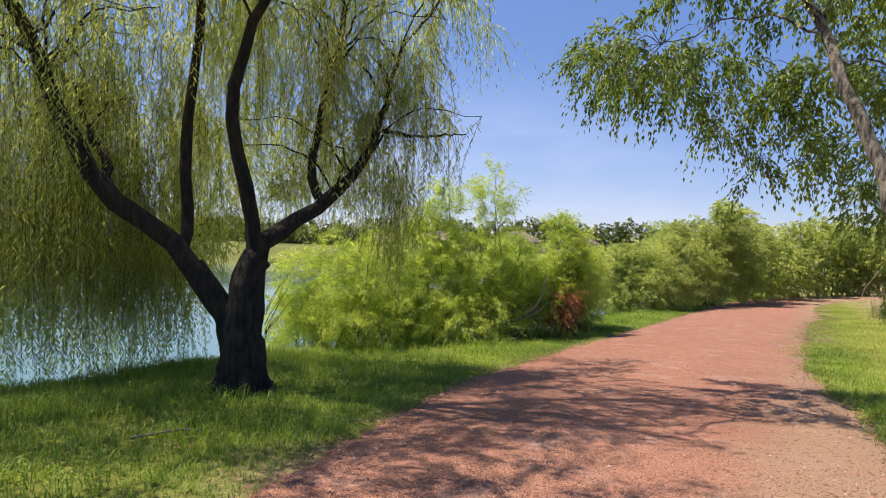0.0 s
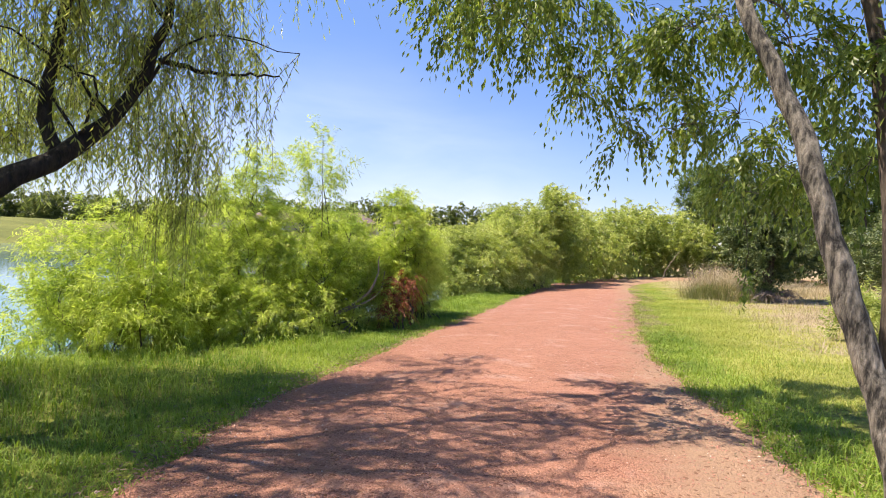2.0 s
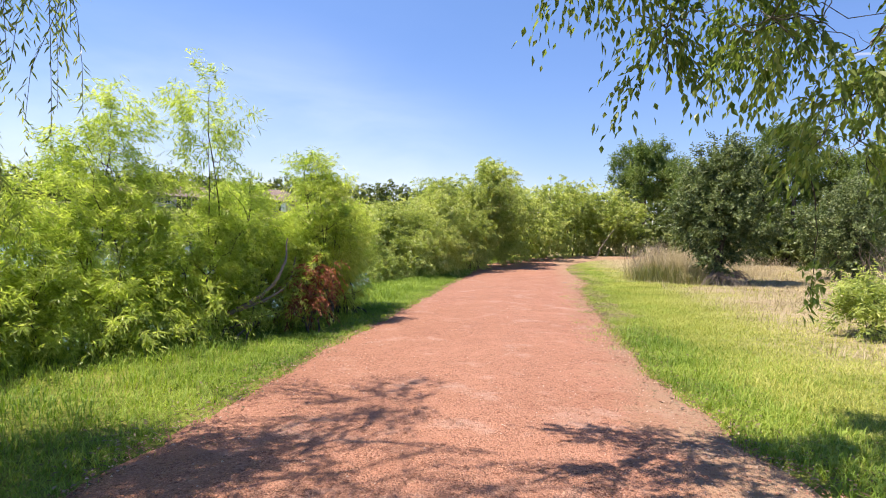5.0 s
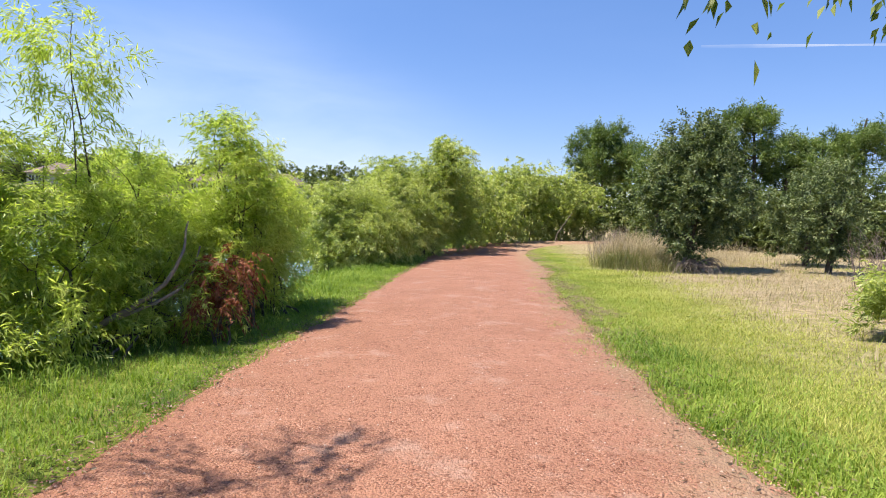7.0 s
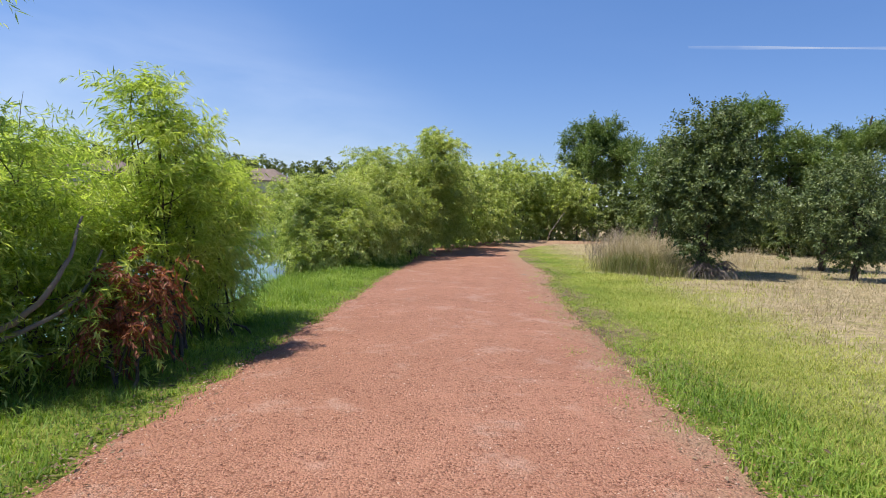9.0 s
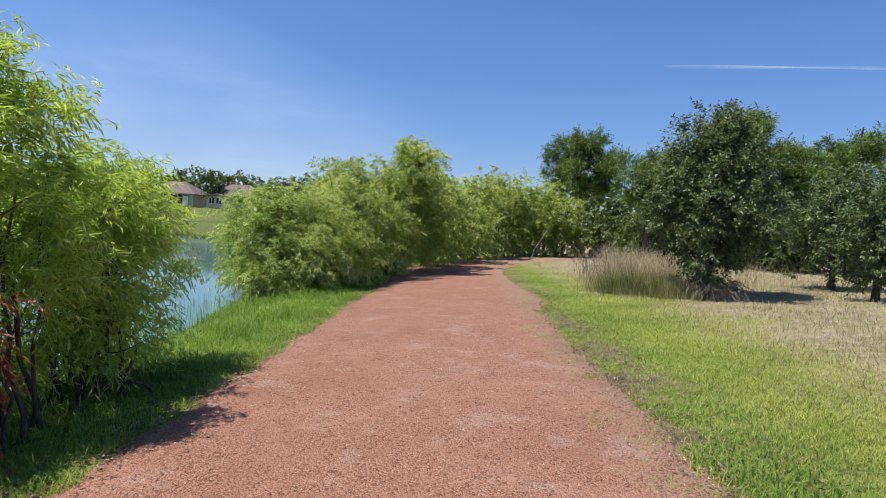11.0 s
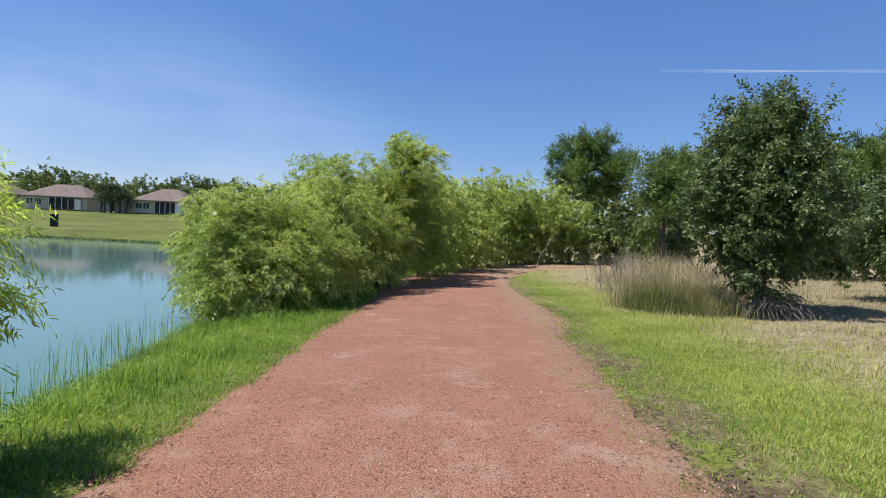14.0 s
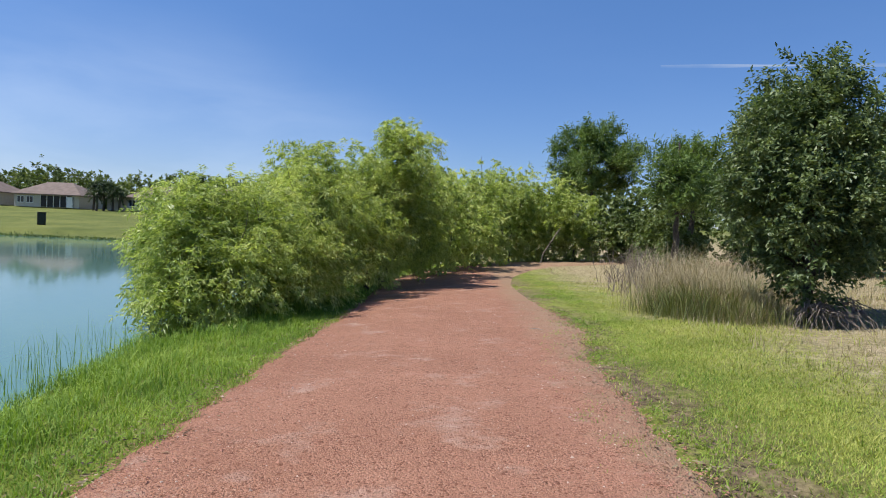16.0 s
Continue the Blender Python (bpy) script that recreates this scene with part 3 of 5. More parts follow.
# ---------------------------------------------------------------- trees and shrubs
def add_crown(name, arrays, material, parent, label=""):
    v, f = leaf_arrays(*arrays)
    return tagged(part_mesh(name, np_mesh(name, v, f, material), parent, label), kind="stuff")


def add_wood(name, paths, material, parent, sides=7, label=""):
    v, f = tubes(paths, sides)
    ob = part_mesh(name, np_mesh(name, v, f, material, True), parent, label)
    return tagged(ob, kind="stuff") if len(paths) > 2 else ob


def stems_to(rng, base, blobs, r0, spread=0.25, twigs=3):
    """Limbs that rise from the base into every mass of leaves, with side twigs."""
    out = []
    for x, y, z, r in blobs:
        b = np.array(base) + np.append(rng.normal(0, spread, 2), -0.05)
        c = np.array([x, y, z])
        mid = b * 0.45 + c * 0.55 + np.array([0, 0, 0.12 * np.linalg.norm(c - b)]) * rng.uniform(-0.3, 1)
        end = c + np.array([0, 0, r * 0.6])
        p, rad = limb(rng, [b, mid, c, end], r0 * rng.uniform(0.7, 1.1), r0 * 0.18, 10, 0.04)
        out.append((p, rad))
        for _ in range(twigs):
            q = p[rng.integers(4, 9)]
            d = unit(rng.normal(size=3) + np.array([0, 0, 0.5]))
            out.append(limb(rng, [q, q + d * r * 0.5, q + d * r + np.array([0, 0, 0.15 * r])], r0 * 0.35, r0 * 0.08, 6, 0.03))
    return out


def shrub(name, seed, base, blobs, label, material=None, leaf=0.115, wide=0.0185, layers=0.80, r0=0.026, group="", category="shrub", **kw):
    rng = np.random.default_rng(seed)
    bx, by = base
    ob = thing(name, bx, by, hz(bx, by), label, category, group)
    add_wood("stem", stems_to(rng, (bx, by, hz(bx, by)), blobs, r0), M_BARK, ob, 5)
    kw.setdefault("plume", 5 if leaf < 0.14 else 2 if leaf < 0.2 else 1)
    kw.setdefault("fan", 0.42 if leaf < 0.2 else 0.7)
    kw.setdefault("lumps", 0.85 if leaf < 0.2 else 0.6)
    kw.setdefault("sprig", 0.33)
    kw.setdefault("inner", 0.4)
    kw.setdefault("splay", 1.0)
    add_crown("leaves", blob_foliage(rng, blobs, leaf, wide, layers, floor=height, **kw), material or M_SHRUB, ob)
    return ob


NEAR_LABEL = "bushy yellow-green willow shrub in full leaf on the lake bank"
shrub("willow_shrub", 11, (-2.45, 13.06), [(-2.73, 12.67, 0.24, 0.80), (-2.64, 13.43, 1.04, 0.96), (-1.63, 13.87, 1.36, 0.91), (-1.44, 12.70, 0.46, 0.86), (-2.2, 13.5, 0.0, 0.7), (-1.5, 13.5, 0.1, 0.7)], NEAR_LABEL, group="bank shrubs")
shrub("willow_shrub", 12, (-0.69, 14.43), [(-1.12, 14.57, 1.26, 0.91), (-0.63, 13.63, 0.30, 0.75), (-0.30, 15.01, 1.21, 0.96), (0.15, 14.19, 0.22, 0.73), (-0.6, 14.6, 0.15, 0.7), (0.2, 14.9, 0.1, 0.7), (-0.9, 14.0, 0.0, 0.6)], NEAR_LABEL, group="bank shrubs")
shrub("willow_shrub", 13, (-0.20, 15.32), [(-0.30, 15.50, 2.25, 0.71), (-0.26, 15.52, 3.05, 0.54), (-0.96, 15.53, 2.25, 0.48), (0.01, 15.46, 1.50, 0.75)], "tall yellow-green willow shrub rising above its neighbours", group="bank shrubs", up=0.9)
shrub("willow_shrub", 14, (1.19, 15.38), [(0.86, 15.72, 1.50, 0.86), (0.98, 15.09, 0.45, 0.79), (1.58, 16.17, 1.17, 0.75), (0.7, 15.4, 0.0, 0.65), (1.3, 15.9, 0.1, 0.65)], NEAR_LABEL, group="bank shrubs")
shrub("willow_shrub", 15, (2.00, 16.28), [(1.81, 16.57, 1.33, 0.89), (1.97, 15.93, 0.36, 0.71), (2.46, 16.75, 0.84, 0.64), (1.7, 16.5, 0.1, 0.6), (2.4, 17.1, 0.1, 0.6)], NEAR_LABEL, group="bank shrubs")
shrub("willow_sapling", 17, (1.17, 15.70), [(1.15, 15.73, 3.49, 0.64), (1.17, 15.69, 2.74, 0.43)], "slender pale-leaved willow sapling with a sparse top", layers=0.55, group="bank shrubs", leaf=0.13)
shrub("willow_shrub", 16, (3.15, 16.9), [(3.12, 17.0, 2.62, 0.28), (2.8, 17.0, 2.68, 0.3), (3.08, 16.9, 2.10, 0.4), (3.1, 16.9, 1.35, 0.58), (2.7, 16.8, 1.0, 0.5), (3.45, 17.1, 1.6, 0.42), (2.85, 17.1, 2.25, 0.42), (3.35, 17.1, 2.3, 0.36), (3.5, 16.9, 1.0, 0.42)], "upright willow shrub with drooping narrow leaves", group="bank shrubs", up=0.9)
shrub("willow_shrub", 20, (3.7, 18.1), [(3.55, 18.4, 1.35, 0.48), (3.85, 18.4, 0.85, 0.34), (3.75, 18.4, 0.35, 0.40), (3.2, 18.1, 1.15, 0.55), (3.15, 18.1, 0.4, 0.55), (3.2, 17.8, -0.03, 0.38), (3.75, 17.9, 1.65, 0.26), (3.98, 19.5, 1.42, 0.40), (4.05, 19.5, 0.85, 0.36), (4.05, 19.35, 0.35, 0.34), (3.8, 18.95, 1.55, 0.3), (3.72, 18.9, 0.95, 0.38), (3.7, 18.9, 0.3, 0.34), (3.9, 19.2, -0.08, 0.36), (3.5, 18.6, -0.02, 0.4), (4.08, 19.8, 1.72, 0.3), (3.55, 18.6, 1.8, 0.42), (3.85, 19.2, 1.75, 0.42), (3.4, 18.4, 0.9, 0.5), (3.0, 18.2, 1.7, 0.5)], "low spreading willow shrub reaching over the water", group="bank shrubs", droop=0.45, layers=1.0)
for k, (x, y) in enumerate([(-3.3, 14.4), (-2.1, 15.5), (-0.9, 16.5), (0.5, 17.4)]):
    z = hz(x, y)
    shrub("willow_shrub", 22 + k, (x, y), [(x, y, z + 0.5, 0.7), (x + 0.5, y + 0.2, z + 0.95, 0.7), (x - 0.4, y + 0.3, z + 1.15, 0.65)], "willow shrub standing at the water's edge", group="bank shrubs", layers=0.95)
bent = shrub("willow_shrub", 21, (1.5, 15.1), [(1.62, 17.28, 0.83, 0.75), (2.24, 16.27, 0.35, 0.62), (2.3, 16.6, 0.95, 0.55), (1.48, 18.3, 1.8, 0.55), (1.7, 18.6, 2.1, 0.48), (2.75, 15.9, 0.05, 0.32)], NEAR_LABEL, group="bank shrubs")
shrub("dead_shrub", 18, (2.95, 15.75), [(2.80, 15.75, 0.2, 0.28), (3.04, 15.95, 0.38, 0.30), (2.90, 15.8, 0.55, 0.26), (3.1, 16.05, 0.72, 0.22)], "shrub with withered russet-brown leaves at the path edge", M_DEAD, 0.085, 0.028, layers=0.95, droop=0.9, sprig=0.24, plume=3)

for k, (way, thick) in enumerate((([(1.57, 15.38, 0.05), (2.02, 15.34, 0.35), (2.31, 15.39, 0.62), (2.46, 15.6, 0.95), (2.5, 16.0, 1.35)], 0.042),
                                  ([(1.75, 15.36, 0.14), (2.25, 15.42, 0.36), (2.55, 15.75, 0.6), (2.65, 16.2, 1.0)], 0.028))):
    add_wood("limb", [limb(np.random.default_rng(77 + k), way, thick, 0.012, 16, 0.006)], M_TWIG, bent, 7)

STEM = "pale bare stem leaning out of the thicket"
ROW_LABEL = "dense rounded willow thicket overhanging the lake bank"
shrub("willow_thicket", 31, (6.9, 29.9), [(6.5, 29.1, -0.2, 0.60), (6.45, 30.3, 0.95, 0.68), (6.4, 29.8, 0.0, 0.6), (6.67, 30.1, 0.7, 0.89), (7.5, 29.8, 0.28, 1.00), (6.9, 30.9, 1.65, 0.8), (5.95, 32.2, 0.6, 0.7), (6.3, 32.4, 1.7, 0.75), (5.95, 31.6, -0.3, 0.55)], ROW_LABEL, M_ROW, 0.146, 0.034, 1.95, 0.05, "bank thicket")
shrub("willow_thicket", 32, (8.24, 31.15), [(7.43, 32.24, 1.43, 1.07), (8.40, 30.88, 0.95, 1.28), (9.52, 31.82, 0.34, 1.03)], ROW_LABEL, M_ROW, 0.146, 0.034, 1.95, 0.05, "bank thicket")
shrub("willow_thicket", 33, (9.93, 33.91), [(9.56, 33.23, 1.83, 1.35), (9.88, 34.94, 2.90, 1.08), (10.98, 34.43, 1.21, 1.41)], ROW_LABEL, M_ROW, 0.155, 0.036, 1.95, 0.06, "bank thicket")
shrub("willow_thicket", 34, (12.40, 37.00), [(12.02, 36.66, 2.85, 1.24), (13.41, 37.74, 2.05, 1.55), (12.48, 37.23, 0.27, 0.92), (11.44, 37.75, 1.55, 1.46)], ROW_LABEL, M_ROW, 0.163, 0.039, 1.95, 0.07, "bank thicket")
shrub("willow_thicket", 35, (13.71, 38.72), [(13.68, 37.29, 3.92, 1.19), (13.70, 37.69, 4.72, 0.73), (14.75, 39.91, 2.79, 1.64), (14.90, 40.44, 0.78, 1.46)], "tall willow with an upright crown in the lakeside thicket", M_ROW, 0.172, 0.041, 1.95, 0.07, "bank thicket", up=0.9)
BACK_LABEL = "tall willow in the green thicket where the path bends"
shrub("willow_thicket", 36, (17.08, 43.82), [(16.93, 42.24, 2.85, 1.68), (16.88, 44.15, 0.87, 1.67)], BACK_LABEL, M_ROW, 0.25, 0.08, 1.7, 0.08, "bank thicket")
shrub("willow_thicket", 37, (19.63, 47.24), [(19.81, 46.92, 1.80, 2.27), (19.23, 48.17, 3.33, 1.46)], BACK_LABEL, M_ROW, 0.27, 0.085, 1.6, 0.08, "bank thicket")
shrub("willow_thicket", 38, (23.07, 51.07), [(23.19, 50.52, 3.32, 2.00), (22.92, 50.54, 0.82, 1.95)], BACK_LABEL, M_ROW, 0.29, 0.09, 1.55, 0.08, "bank thicket")
shrub("willow_thicket", 39, (26.57, 53.81), [(26.29, 53.20, 3.94, 2.00), (26.95, 53.40, 1.26, 2.27)], BACK_LABEL, M_ROW, 0.29, 0.09, 1.55, 0.08, "bank thicket")
bend = shrub("willow_thicket", 40, (29.48, 53.97), [(29.17, 53.53, 3.30, 2.37), (29.75, 53.55, 1.15, 1.98)], BACK_LABEL, M_ROW, 0.29, 0.09, 1.55, 0.08, "bank thicket")
add_wood("dead_stem", [limb(np.random.default_rng(79), [(27.5, 50.3, -0.5), (28.0, 50.2, 0.7), (28.9, 50.1, 2.0)], 0.05, 0.025, 10, 0.03)], M_TWIG, bend, 6, STEM)
shrub("willow_thicket", 41, (31.43, 51.52), [(30.97, 51.90, 2.95, 1.91), (31.60, 51.91, 1.08, 1.64)], BACK_LABEL, M_ROW, 0.29, 0.09, 1.55, 0.08, "bank thicket")


# ---- the weeping willow
def weeping_willow():
    rng = np.random.default_rng(5)
    bx, by = -1.66, 7.62
    bz = hz(bx, by)
    ob = thing("weeping_willow", bx, by, bz, "old weeping willow with a dark forked trunk and trailing strands", "tree")
    trunk = [limb(rng, [(bx, by, bz - 0.1), (bx - 0.02, by, 0.5), (bx + 0.0, by + 0.04, 1.35), (bx + 0.08, by + 0.12, 1.62)], 0.35, 0.19, 14, 0.014),
             limb(rng, [(bx - 0.05, by - 0.05, bz - 0.1), (bx - 0.16, by, 0.6), (bx - 0.35, by, 1.0), (bx - 0.72, by - 0.05, 1.5)], 0.24, 0.13, 12, 0.012)]
    for a in np.linspace(0, 6.28, 7)[:-1]:
        trunk.append(limb(rng, [(bx + 0.55 * math.cos(a), by + 0.55 * math.sin(a), bz - 0.08), (bx + 0.34 * math.cos(a), by + 0.34 * math.sin(a), bz + 0.12), (bx + 0.22 * math.cos(a), by + 0.22 * math.sin(a), bz + 0.4), (bx + 0.1 * math.cos(a), by + 0.1 * math.sin(a), bz + 0.8)], 0.06, 0.1, 8, 0.01))
    for i, piece in enumerate(trunk):
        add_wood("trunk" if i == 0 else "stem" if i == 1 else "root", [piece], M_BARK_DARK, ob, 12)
    limbs = {
        "left": ([(-1.75, 7.6, 0.7), (-2.03, 7.59, 0.98), (-2.61, 7.5, 1.78), (-3.37, 7.3, 2.26), (-3.83, 7.13, 3.03), (-4.22, 6.97, 3.99), (-4.52, 6.82, 4.72), (-4.67, 6.7, 5.51), (-4.5, 6.3, 7.4)], 0.165, 0.04),
        "left_low": ([(-3.3, 7.35, 2.2), (-3.58, 7.57, 2.43), (-4.11, 7.9, 3.17), (-5.01, 8.18, 4.3), (-6.02, 8.24, 4.83)], 0.09, 0.03),
        "back": ([(-2.55, 7.5, 1.62), (-2.58, 7.71, 2.01), (-2.69, 7.78, 3.55), (-2.56, 7.79, 4.48), (-2.46, 7.6, 5.56), (-2.2, 6.7, 8.0)], 0.09, 0.03),
        "middle": ([(-1.6, 7.68, 1.3), (-1.62, 7.69, 1.8), (-1.77, 7.61, 2.77), (-1.88, 7.49, 3.49), (-1.66, 7.4, 4.48), (-1.3, 7.34, 5.46), (-1.1, 7.2, 8.4)], 0.115, 0.025),
        "right": ([(-1.58, 7.65, 0.75), (-1.59, 7.69, 1.52), (-1.45, 7.96, 1.92), (-1.1, 8.61, 2.35), (-0.78, 9.05, 2.82), (-0.45, 9.39, 3.59), (-0.3, 9.6, 4.27), (-0.21, 9.71, 4.94), (0.3, 9.95, 5.75)], 0.16, 0.015),
        "right_up": ([(-1.05, 8.71, 2.44), (-1.26, 8.88, 2.96), (-1.19, 8.98, 4.02), (-0.98, 9.1, 5.1), (-1.06, 9.08, 6.14)], 0.075, 0.03),
        "over": ([(-1.45, 7.36, 5.1), (-0.7, 7.8, 5.9), (0.3, 8.1, 6.4), (1.2, 8.35, 6.7)], 0.06, 0.015),
        "over_fork": ([(0.3, 8.1, 6.4), (0.8, 7.85, 6.7), (1.25, 7.95, 7.0)], 0.03, 0.01),
        "over_low": ([(-1.5, 7.4, 4.9), (-1.1, 6.9, 5.9), (-0.3, 6.7, 6.5), (0.7, 6.9, 6.9)], 0.055, 0.015),
        "twig": ([(-0.36, 9.4, 3.66), (0.18, 9.67, 3.65), (0.92, 9.97, 3.74)], 0.035, 0.01),
    }
    tips = []
    for knots, r0, r1 in limbs.values():
        p, rad = limb(rng, knots, r0, r1, 18, 0.02)
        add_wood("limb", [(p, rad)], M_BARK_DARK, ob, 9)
        tips.append(p)
    # thin branches arching outwards from the limbs
    arch, starts = [], []
    for p in tips[:-1]:
        for _ in range(15):
            q = p[rng.integers(7, len(p))]
            a = rng.uniform(0, 6.28)
            h = np.array([math.cos(a), math.sin(a), 0])
            ln = rng.uniform(0.7, 1.9)
            pts, rad = limb(rng, [q, q + h * ln * 0.4 + np.array([0, 0, 0.45 * ln]), q + h * ln + np.array([0, 0, 0.45 * ln])], 0.022, 0.005, 9, 0.03)
            arch.append((pts, rad))
            starts.append(pts[3:])
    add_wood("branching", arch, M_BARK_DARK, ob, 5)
    # trailing strands; over the path side they end higher than over the water
    starts = np.concatenate(starts)
    mass = [(-2.0, 10.2, 3.0, 0.6, 90), (-1.2, 9.9, 3.0, 0.5, 70), (-3.6, 9.7, 2.2, 0.9, 150), (-4.6, 8.8, 2.4, 1.0, 170), (-5.6, 8.0, 2.2, 0.9, 120), (-5.0, 7.6, 4.6, 1.5, 240), (-5.9, 9.2, 4.0, 1.4, 260), (-4.6, 9.6, 3.8, 1.3, 200), (-3.6, 8.9, 4.8, 1.5, 200), (-2.4, 8.4, 5.4, 1.3, 170), (-1.4, 8.6, 5.6, 1.2, 130), (-0.6, 9.4, 5.2, 1.0, 170), (-0.05, 9.9, 4.7, 0.6, 90), (0.5, 10.0, 4.0, 0.3, 22), (-3.5, 10.4, 3.5, 1.0, 130), (-2.4, 10.8, 3.8, 1.0, 130), (-1.5, 10.6, 3.9, 0.8, 80), (-2.9, 6.0, 5.9, 1.3, 110), (-4.6, 5.8, 5.2, 1.4, 110), (-5.9, 7.2, 3.2, 1.0, 130), (-6.8, 8.4, 3.0, 1.0, 120), (-0.9, 9.7, 3.7, 0.6, 60), (-1.6, 4.6, 6.3, 1.2, 130), (-3.4, 3.6, 6.4, 1.2, 120), (-1.0, 6.6, 6.8, 1.0, 40), (-6.2, 5.2, 5.0, 1.3, 90), (-5.6, 3.6, 5.4, 1.2, 80), (-6.6, 7.4, 1.9, 0.9, 90), (-6.2, 8.8, 1.7, 0.9, 90), (-5.2, 9.4, 1.6, 0.8, 80), (-4.3, 9.8, 1.7, 0.7, 60)]
    S = [starts[rng.integers(0, len(starts), 900)]]
    for x, y, z, r, n in mass:
        n = int(n * (1.8 if x < -3.2 else 1.35))
        tuft = unit(rng.normal(size=(n // 11 + 1, 3))) * (1.08 * r * rng.uniform(0.2, 1, n // 11 + 1) ** 0.6)[:, None]
        S.append(np.array([x, y, z]) + tuft[rng.integers(0, len(tuft), n)] + rng.normal(0, 0.085, (n, 3)))
    S.append(np.array([-0.3, 10.3, 3.1]) + rng.normal(0, 0.17, (110, 3)))
    S = np.concatenate(S)
    ln = rng.uniform(0.7, 2.3, len(S))
    over_water = (1 - smooth01(-4.4, -2.8, S[:, 0])) * (S[:, 1] > 6.4)
    ln = ln * (1 + 0.9 * over_water)
    low = np.where(over_water > 0.5, rng.uniform(-0.95, 1.3, len(S)), np.where(S[:, 1] < 7.4, rng.uniform(4.4, 5.6, len(S)), rng.uniform(1.9, 3.8, len(S))))
    ln = np.clip(np.minimum(ln, S[:, 2] - low), 0.35, None)
    ln[-110:] = rng.uniform(0.9, 2.0, 110)
    k = 38
    u = (np.arange(k)[None, :] + rng.uniform(0.2, 0.8, (len(S), k))) / k
    a = rng.uniform(0, 6.28, len(S))
    out = np.stack([np.cos(a), np.sin(a), np.zeros(len(S))], 1) * rng.uniform(0.08, 0.6, len(S))[:, None]
    sway = rng.normal(0, 0.08, (len(S), 3))
    pos = S[:, None] + out[:, None] * (1 - (1 - u) ** 2)[..., None] + sway[:, None] * np.sin(u * 5)[..., None]
    pos[..., 2] -= ln[:, None] * (u ** 1.15)
    ang = rng.uniform(0, 6.28, u.shape)
    ld = np.stack([np.cos(ang) * 0.8, np.sin(ang) * 0.8, np.full(u.shape, -1.0)], -1)
    keep = rng.uniform(0, 1, u.shape) < np.clip(ln[:, None] / 1.7, 0.3, 1)
    P, D = pos[keep], ld[keep]
    nrm = rng.normal(size=P.shape)
    add_crown("crown", (P, D, nrm, rng.uniform(0.07, 0.125, len(P)), rng.uniform(0.013, 0.022, len(P))), M_WILLOW, ob)
    top = [(0.3, 10.9, 6.7, 1.0), (-0.8, 9.6, 7.0, 0.9), (-6.3, 4.6, 6.4, 1.5), (-5.0, 2.9, 6.6, 1.5), (-6.6, 2.2, 6.0, 1.3), (-1.2, 4.0, 6.9, 0.9), (-7.2, 6.2, 6.2, 1.4), (-4.2, 6.0, 7.0, 1.7), (-2.2, 6.6, 7.6, 1.6), (-5.4, 8.0, 6.6, 1.5), (-1.4, 4.9, 7.4, 1.1), (-2.6, 9.0, 7.2, 1.6)]
    add_crown("crown_top", blob_foliage(rng, top, 0.13, 0.024, 0.32, 14, 0.7, 0.9, 0.0, 0.7, 0.1, 0.5, plume=9, fan=0.5), M_WILLOW, ob)
    # bare whip stems inside every third strand
    V, Fc = [], []
    for i in range(0, len(S), 2):
        t = np.linspace(0, 1, 6)
        p = S[i] + out[i] * (1 - (1 - t) ** 2)[:, None] + sway[i] * np.sin(t * 5)[:, None]
        p[:, 2] -= ln[i] * t ** 1.15
        V.append((p, np.linspace(0.004, 0.002, 6)))
    add_wood("whipwork", V, M_BARK, ob, 3)
    # dead sprouts beside the trunk
    sp = []
    for _ in range(7):
        d = np.array([rng.uniform(0.25, 0.5), rng.uniform(-0.2, 0.3), rng.uniform(0.35, 0.8)])
        b = np.array([bx + 0.28, by, 0.75 + rng.uniform(-0.2, 0.2)])
        sp.append(limb(rng, [b, b + d * 0.5, b + d], 0.007, 0.002, 5, 0.02))
    for piece in sp:
        add_wood("dead_sprout", [piece], M_BARK_DARK, ob, 4)


weeping_willow()


